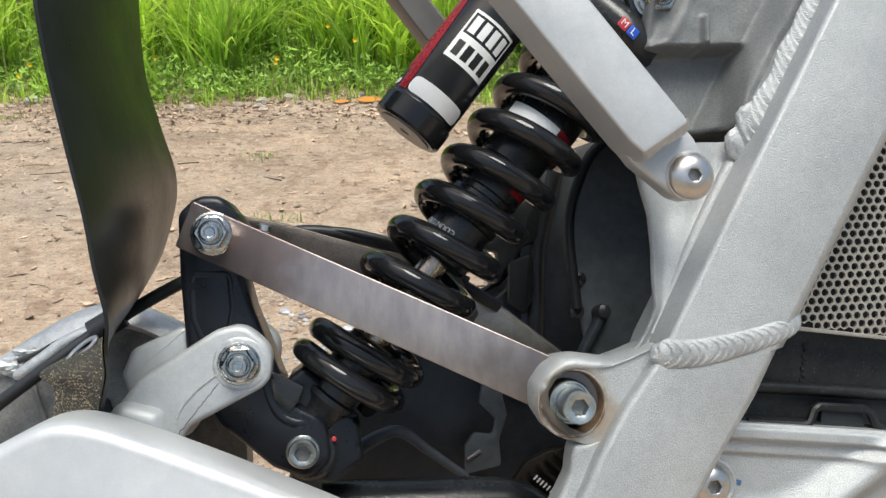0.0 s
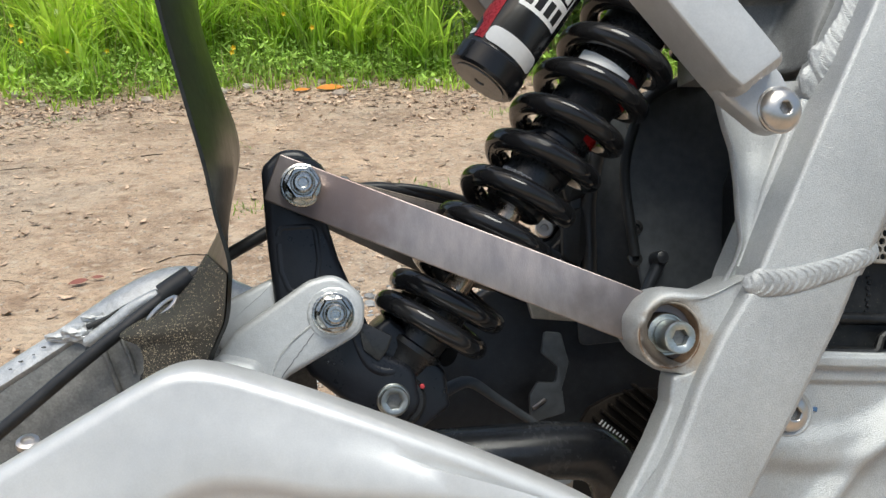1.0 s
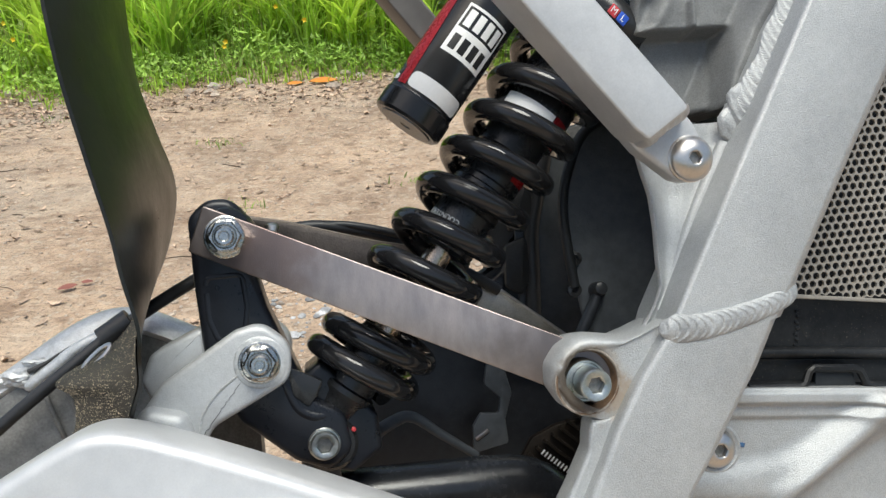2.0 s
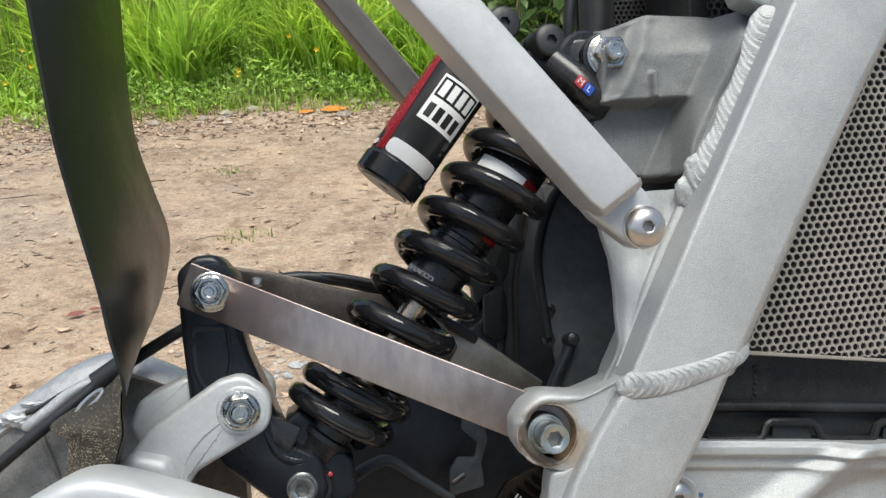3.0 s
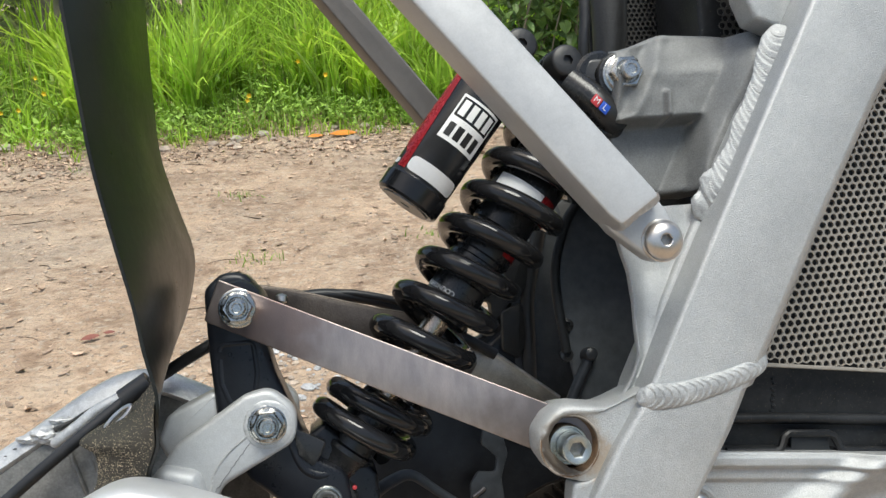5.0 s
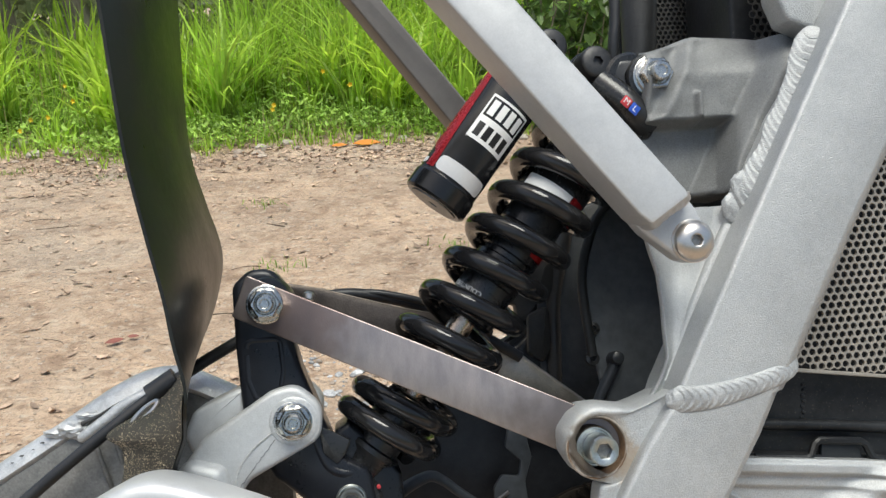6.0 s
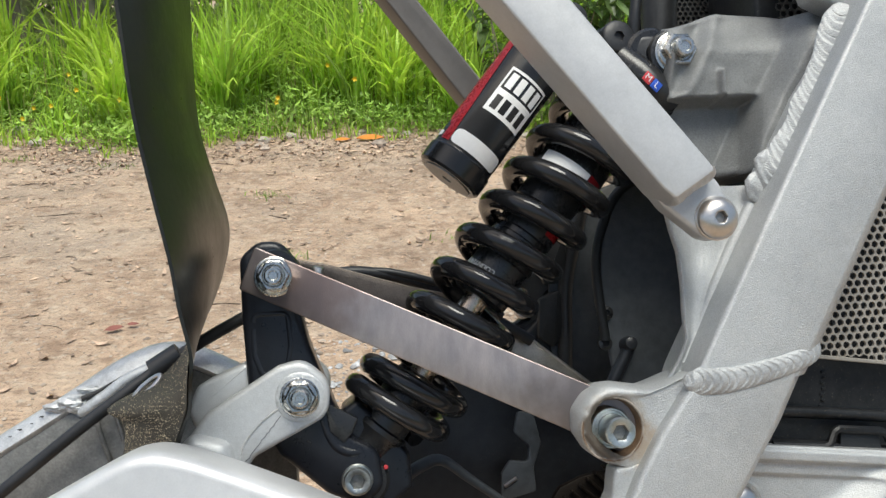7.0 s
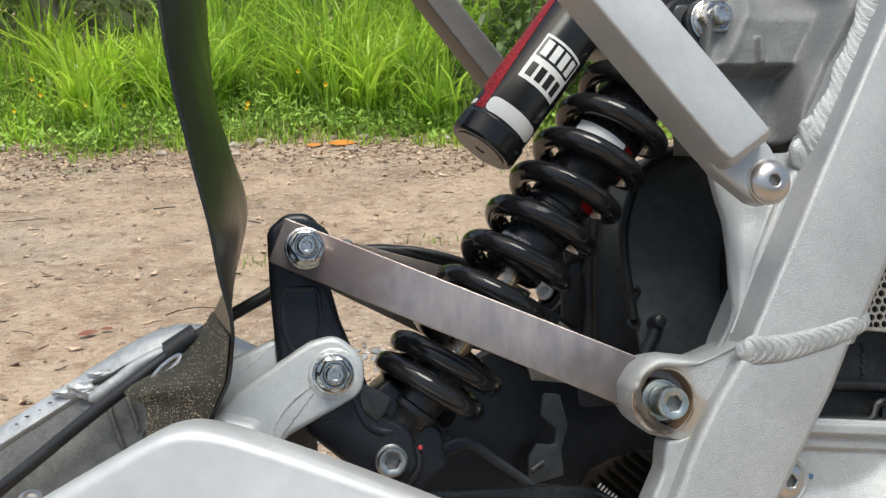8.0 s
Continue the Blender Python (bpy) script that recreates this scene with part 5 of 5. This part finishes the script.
BROAD = []
for _ in range(46):
    tx = rnd.uniform(-4.5, 4.5)
    if 0.3 < tx < 1.4:
        continue
    BROAD.append((tx, verge(tx) + 0.3 + 1.6 * rnd.random(), rnd.uniform(0.6, 1.15)))


def in_broad():
    x, y, k = BROAD[rnd.integers(len(BROAD))]
    return x + rnd.normal() * 0.05, y + rnd.normal() * 0.05, k


blades("broad_grass", 3400, in_broad, 0.45, 1.0, 0.025, BRIGHT, "clumps of broad-bladed yellow-green grass", 1.1)
blades("dry_stalks", 1700, on_bank, 0.3, 0.7, 0.006, STRAW, "thin straw-coloured stalks among the grass")
blades("track_sprouts", 240, lambda: (lambda c: (c[0] + rnd.normal() * 0.05, c[1] + rnd.normal() * 0.04, 1.0))(((-0.75, 3.35), (0.0, 2.7), (-0.55, 2.5), (-1.6, 4.0), (0.4, 3.9), (-2.2, 4.2))[rnd.integers(6)]),
       0.015, 0.05, 0.004, GRASS_DK, "small green sprouts on the track", 0.9)
scatter_leaves("weeds", 24000, in_patch, 0.018, 0.055, WEED, "low broad-leaved weeds along the verge", 0.075, "weeds", 1.6)
scatter_leaves("undergrowth_leaves", 26000, in_undergrowth, 0.025, 0.08, WEED, "leafy undergrowth between the grass clumps", 0.0, "weeds", 1.8,
               rise=lambda x, y: rnd.random() ** 1.3 * min(0.42, 0.07 + 0.30 * max(0.0, y - verge(x))) * (0.55 + 0.9 * abs(noise.noise((x * 1.7, y * 1.7, 8.0)))))
scatter_stones("gravel", 15000, (-3.0, 2.4), (1.0, 4.9), 0.0018, 0.008, "small grey and brown stones on the track")
scatter_stones("gravel_patch", 1500, (-0.6, 0.7), (1.25, 2.1), 0.003, 0.012, "loose brown gravel")
scatter_stones("grey_gravel", 420, (-0.42, 0.3), (1.35, 1.85), 0.004, 0.02, "loose blue-grey gravel beside the motorcycle", GREYSTONE)
scatter_stones("edge_stones", 160, (-3.5, 3.5), (4.3, 4.9), 0.012, 0.045, "larger stones along the edge of the grass")
scatter_leaves("leaf_litter", 6500, lambda: (lambda q: (q, verge(q) - 0.14 + rnd.normal() * 0.30))(rnd.uniform(-4, 4)), 0.012, 0.06, LITTER, "brown fallen leaves along the verge")
scatter_leaves("scattered_leaves", 2600, lambda: (rnd.uniform(-3, 2.5), rnd.uniform(1.2, 4.4)), 0.008, 0.045, LITTER, "scattered brown leaf bits on the track")


def twigs(name, count, label):
    """Thin dry sticks lying on the track."""
    v, f = [], []
    for _ in range(count):
        x, y = rnd.uniform(-2.8, 2.2), 1.7 + 2.9 * rnd.random()
        L, a, bend, r = rnd.uniform(0.03, 0.15), rnd.normal() * 0.5, rnd.normal() * 0.16, rnd.uniform(0.001, 0.003)
        k = len(v)
        for i in range(5):
            u = i / 4 - 0.5
            px, py = u * L, bend * L * (0.25 - u * u) * 4
            cx, cy = x + px * math.cos(a) - py * math.sin(a), y + px * math.sin(a) + py * math.cos(a)
            cz = earth(cx, cy) + r * 0.8
            for th in (0.5, 2.6, 4.7):
                v.append((cx, cy + r * math.cos(th), cz + r * math.sin(th)))
        for i in range(4):
            for j in range(3):
                f.append((k + 3 * i + j, k + 3 * i + (j + 1) % 3, k + 3 * i + 3 + (j + 1) % 3, k + 3 * i + 3 + j))
    return plain(name, v, f, TWIG, label, "twigs", "stuff")


def rock(x, y, size, seed):
    """A half-sunk pale stone."""
    bm = lumps([((0, 0, 0), (size * 0.8, size * 0.65, size * 0.5))], 0.25)
    me = bpy.data.meshes.new("rock")
    for q in bm.verts:
        q.co += Vector((1, 1, 1)) * 0.1 * size * noise.noise(q.co / size * 1.4 + Vector((seed, 0, 0)))
    bm.to_mesh(me)
    bm.free()
    me.materials.append(PALESTONE)
    ob = new("rock", me)
    ob.matrix_world = pose(x, y, earth(x, y) + size * 0.2, 0, 0, seed * 47)
    return tagged(ob, "pale grey stone half sunk at the edge of the verge", "rock", "stones along the verge")


twigs("twigs", 46, "thin dark dry twigs scattered over the track")
for _k, (_x, _y, _s) in enumerate(((-2.28, 4.62, 0.055), (-2.12, 4.66, 0.04), (-1.02, 4.58, 0.045), (-0.9, 4.7, 0.04), (0.12, 4.72, 0.05), (-1.42, 4.74, 0.035), (-2.5, 4.9, 0.07), (-0.25, 4.75, 0.035), (0.42, 4.66, 0.04))):
    rock(_x, _y, _s, _k + 1)


def leaf_thing(name, x, y, length, turn, mat, label):
    v, f = [], []
    ca, sa = math.cos(turn), math.sin(turn)
    n = 8
    for i in range(n + 1):
        u = i / n - 0.5
        wd = 0.42 * length * math.cos(u * math.pi) ** 0.8 * (1 if i not in (0, n) else 0.05)
        for s in (-1, 0, 1):
            px, py = u * length, s * wd / 2
            v.append((x + px * ca - py * sa, y + px * sa + py * ca, earth(x, y) + 0.008 + 0.10 * length * (abs(u) * 1.2) ** 2 + 0.04 * length * abs(s) + 0.3 * (s + 1) / 2 * wd))
    for i in range(n):
        for s in (0, 1):
            k = i * 3 + s
            f.append((k, k + 1, k + 4, k + 3))
    return plain(name, v, f, mat, label, "leaf", "", True)


leaf_thing("fallen_leaf", -0.44, 4.58, 0.15, 0.1, ORANGE, "bright orange fallen leaf at the edge of the grass")
leaf_thing("fallen_leaf", -0.59, 4.57, 0.09, 0.5, ORANGE, "small orange fallen leaf at the edge of the grass")
leaf_thing("fallen_leaf", -0.84, 1.92, 0.046, 0.6, REDLEAF, "dark red fallen leaf lying on the dirt")
leaf_thing("fallen_leaf", -0.805, 1.95, 0.03, 0.1, REDLEAF, "small dark red leaf fragment lying on the dirt")


def flower(x, y, z):
    ob = new("flower")
    ob.matrix_world = pose(x, y, earth(x, y))
    stem = [(0, 0, 0), (0.006, 0, z * 0.5), (0, 0, z)]
    me = bpy.data.meshes.new("stem")
    v = [(px + dx, py + dy, pz) for px, py, pz in stem for dx, dy in ((0.0018, 0), (-0.001, 0.0016), (-0.001, -0.0016))]
    f = [(l + i, l + (i + 1) % 3, l + 3 + (i + 1) % 3, l + 3 + i) for l in (0, 3) for i in range(3)]
    me.from_pydata(v, [], f)
    me.materials.append(WEED)
    s = new("stem", me)
    s.parent = ob
    me = bpy.data.meshes.new("petals")
    v, f = [(0, 0, z)], []
    for k in range(10):
        a = k * 0.628
        v.append((0.017 * math.cos(a) * (1 if k % 2 else 0.6), -0.008 - 0.004 * (k % 2), z + 0.017 * math.sin(a) * (1 if k % 2 else 0.6)))
    for k in range(10):
        f.append((0, 1 + k, 1 + (k + 1) % 10))
    me.from_pydata(v, [], f)
    me.materials.append(YELLOW)
    p = new("petals", me)
    p.parent = ob
    return tagged(ob, "small yellow wildflower standing in the verge grass", "flower", "wildflowers in the verge")


for fx, fy, fz in ((-2.05, 5.2, 0.22), (-1.75, 5.1, 0.16), (-2.35, 5.3, 0.3), (-1.02, 5.0, 0.15), (-2.5, 5.1, 0.12), (-0.75, 5.3, 0.32), (-2.62, 4.95, 0.2), (-2.3, 4.9, 0.17), (-2.15, 4.92, 0.26), (-1.9, 4.9, 0.2), (-2.45, 4.85, 0.1), (-0.98, 4.85, 0.2), (-0.55, 4.95, 0.28)):
    flower(fx, fy, fz)


def tree(x, y, r, h, seed, leaves=1400, low=1.6):
    g = np.random.default_rng(seed)
    ob = new("tree")
    ob.matrix_world = pose(x, y, 0.03)
    bm = bmesh.new()
    lean = Vector((g.uniform(-0.06, 0.06), g.uniform(-0.05, 0.05), 0))
    trunk = [Vector((0, 0, -0.15)) + lean * t * h * 2 + Vector((0.05 * math.sin(t * 5 + seed), 0.05 * math.cos(t * 4), t * h)) for t in np.linspace(0, 1, 12)]
    sweep(trunk, lambda u: r * (1.25 - 0.3 * min(1, u * 8)) * (1 - 0.75 * u), 12, bm)
    tips = []
    for k in range(7):
        t = g.uniform(low / h, 0.95)
        i = int(t * 11)
        a = g.uniform(0, 6.28)
        ln = g.uniform(0.8, 1.9)
        limb = [trunk[i] + Vector((math.cos(a), math.sin(a), 0.5)) * ln * q + Vector((0, 0, 0.2 * q * q)) for q in np.linspace(0, 1, 6)]
        sweep(limb, lambda u: r * 0.35 * (1 - 0.8 * u), 7, bm)
        tips += limb[2:]
    me = bpy.data.meshes.new("trunk")
    bm.to_mesh(me)
    bm.free()
    me.polygons.foreach_set("use_smooth", [True] * len(me.polygons))
    me.materials.append(BARK)
    t = new("trunk", me)
    t.parent = ob
    v, f = [], []
    for _ in range(leaves):
        c = tips[g.integers(len(tips))] + Vector(g.normal(size=3)) * 0.32
        L = g.uniform(0.05, 0.12)
        a, b = Vector(g.normal(size=3)).normalized(), Vector(g.normal(size=3)).normalized()
        k = len(v)
        v += [tuple(c - a * L), tuple(c + b * L * 0.45), tuple(c + a * L), tuple(c - b * L * 0.45)]
        f.append((k, k + 1, k + 2, k + 3))
    me = bpy.data.meshes.new("crown")
    me.from_pydata(v, [], f)
    me.materials.append(CROWN)
    c = new("crown", me)
    c.parent = ob
    return tagged(ob, "slim grey-brown tree with loose green leaves behind the grass", "tree", "trees behind the verge")


for i, (tx, ty, tr, th) in enumerate(((-3.16, 7.6, 0.10, 6), (-3.36, 7.7, 0.05, 5), (-3.74, 7.6, 0.10, 6), (0.55, 7.7, 0.10, 6), (1.05, 9.8, 0.09, 6), (2.2, 10.5, 0.14, 7), (-1.6, 11.5, 0.13, 7), (-2.6, 12.0, 0.12, 7), (3.6, 9.0, 0.1, 5), (-6.2, 10.0, 0.15, 7), (0.0, 13.0, 0.15, 7), (5.2, 11, 0.16, 7))):
    tree(tx, ty, tr, th, 20 + i, 1500, 1.2)


def shrub(x, y, seed):
    """A loose shrub: thin upright stems with broad leaves on short stalks."""
    g = np.random.default_rng(seed)
    ob = new("shrub")
    ob.matrix_world = pose(x, y, earth(x, y))
    v, f = [], []
    for k in range(9):
        a, ln = g.uniform(0, 6.28), g.uniform(0.7, 1.2)
        foot = Vector((g.normal() * 0.16, g.normal() * 0.12, -0.02))
        stem = [foot + Vector((math.cos(a), math.sin(a), 0)) * 0.22 * ln * q ** 1.6 + Vector((0, 0, ln * q)) for q in np.linspace(0, 1, 7)]
        bm = sweep(stem, lambda u: 0.007 * (1 - 0.7 * u), 6)
        me = bpy.data.meshes.new("stem")
        bm.to_mesh(me)
        bm.free()
        me.materials.append(BARK)
        new("stem", me).parent = ob
        for _ in range(24):
            q = g.uniform(0.25, 1)
            c = stem[0].lerp(stem[-1], q) + Vector(g.normal(size=3)) * 0.05
            L, turn = g.uniform(0.06, 0.14), g.uniform(0, 6.28)
            d = Vector((math.cos(turn), math.sin(turn), g.uniform(-0.9, 0.2))).normalized()
            s = d.cross(Vector((0, 0, 1))).normalized()
            n = len(v)
            for u, wd in ((0, 0.03), (0.3, 0.75), (0.65, 0.7), (1, 0.02)):
                mid = c + d * L * u - Vector((0, 0, 0.25 * L * u * u))
                for sg in (-1, 0, 1):
                    v.append(tuple(mid + s * sg * wd * L * 0.36 + Vector((0, 0, 0.1 * L * abs(sg)))))
            for i in range(3):
                for j in range(2):
                    f.append((n + i * 3 + j, n + i * 3 + j + 1, n + i * 3 + j + 4, n + i * 3 + j + 3))
    me = bpy.data.meshes.new("foliage")
    me.from_pydata(v, [], f)
    me.materials.append(SHRUBLEAF)
    new("foliage", me).parent = ob
    return tagged(ob, "loose green shrub with broad leaves at the verge", "shrub", "shrubs in the verge")


for sx, sy in ((0.5, 5.3), (0.66, 5.5), (0.85, 5.35), (1.05, 5.5), (1.25, 5.4)):
    shrub(sx, sy, int(sx * 100))


def bush_belt():
    v, f = [], []
    for _ in range(56000):
        x = rnd.uniform(-16, 16)
        y = rnd.uniform(9.5, 17)
        top = 1.6 + 1.6 * noise.noise((x * 0.5, y * 0.4, 2.0)) + (y - 9.5) * 0.35
        c = Vector((x, y, rnd.uniform(0.05, max(0.4, top))))
        L = rnd.uniform(0.07, 0.17)
        a, b = Vector(rnd.normal(size=3)).normalized(), Vector(rnd.normal(size=3)).normalized()
        k = len(v)
        v += [tuple(c - a * L), tuple(c + b * L * 0.5), tuple(c + a * L), tuple(c - b * L * 0.5)]
        f.append((k, k + 1, k + 2, k + 3))
    plain("thicket", v, f, CROWN, "dense green thicket behind the grass", "bushes", "stuff")


bush_belt()


# Unseen foliage added behind the camera to dim its side and green reflections.
def belt_behind():
    v, f = [], []
    for _ in range(16000):
        x = rnd.uniform(-16, 16)
        y = rnd.uniform(-12.5, -8)
        top = 2.0 + 1.2 * noise.noise((x * 0.5, y * 0.4, 7.0))
        c = Vector((x, y, rnd.uniform(0.02, max(0.5, top))))
        L = rnd.uniform(0.08, 0.17)
        a, b = Vector(rnd.normal(size=3)).normalized(), Vector(rnd.normal(size=3)).normalized()
        k = len(v)
        v += [tuple(c - a * L), tuple(c + b * L * 0.5), tuple(c + a * L), tuple(c - b * L * 0.5)]
        f.append((k, k + 1, k + 2, k + 3))
    plain("unseen_leaf_belt", v, f, CROWN, "unseen leaf belt behind the viewpoint, added for reflections", "bushes", "stuff")


belt_behind()
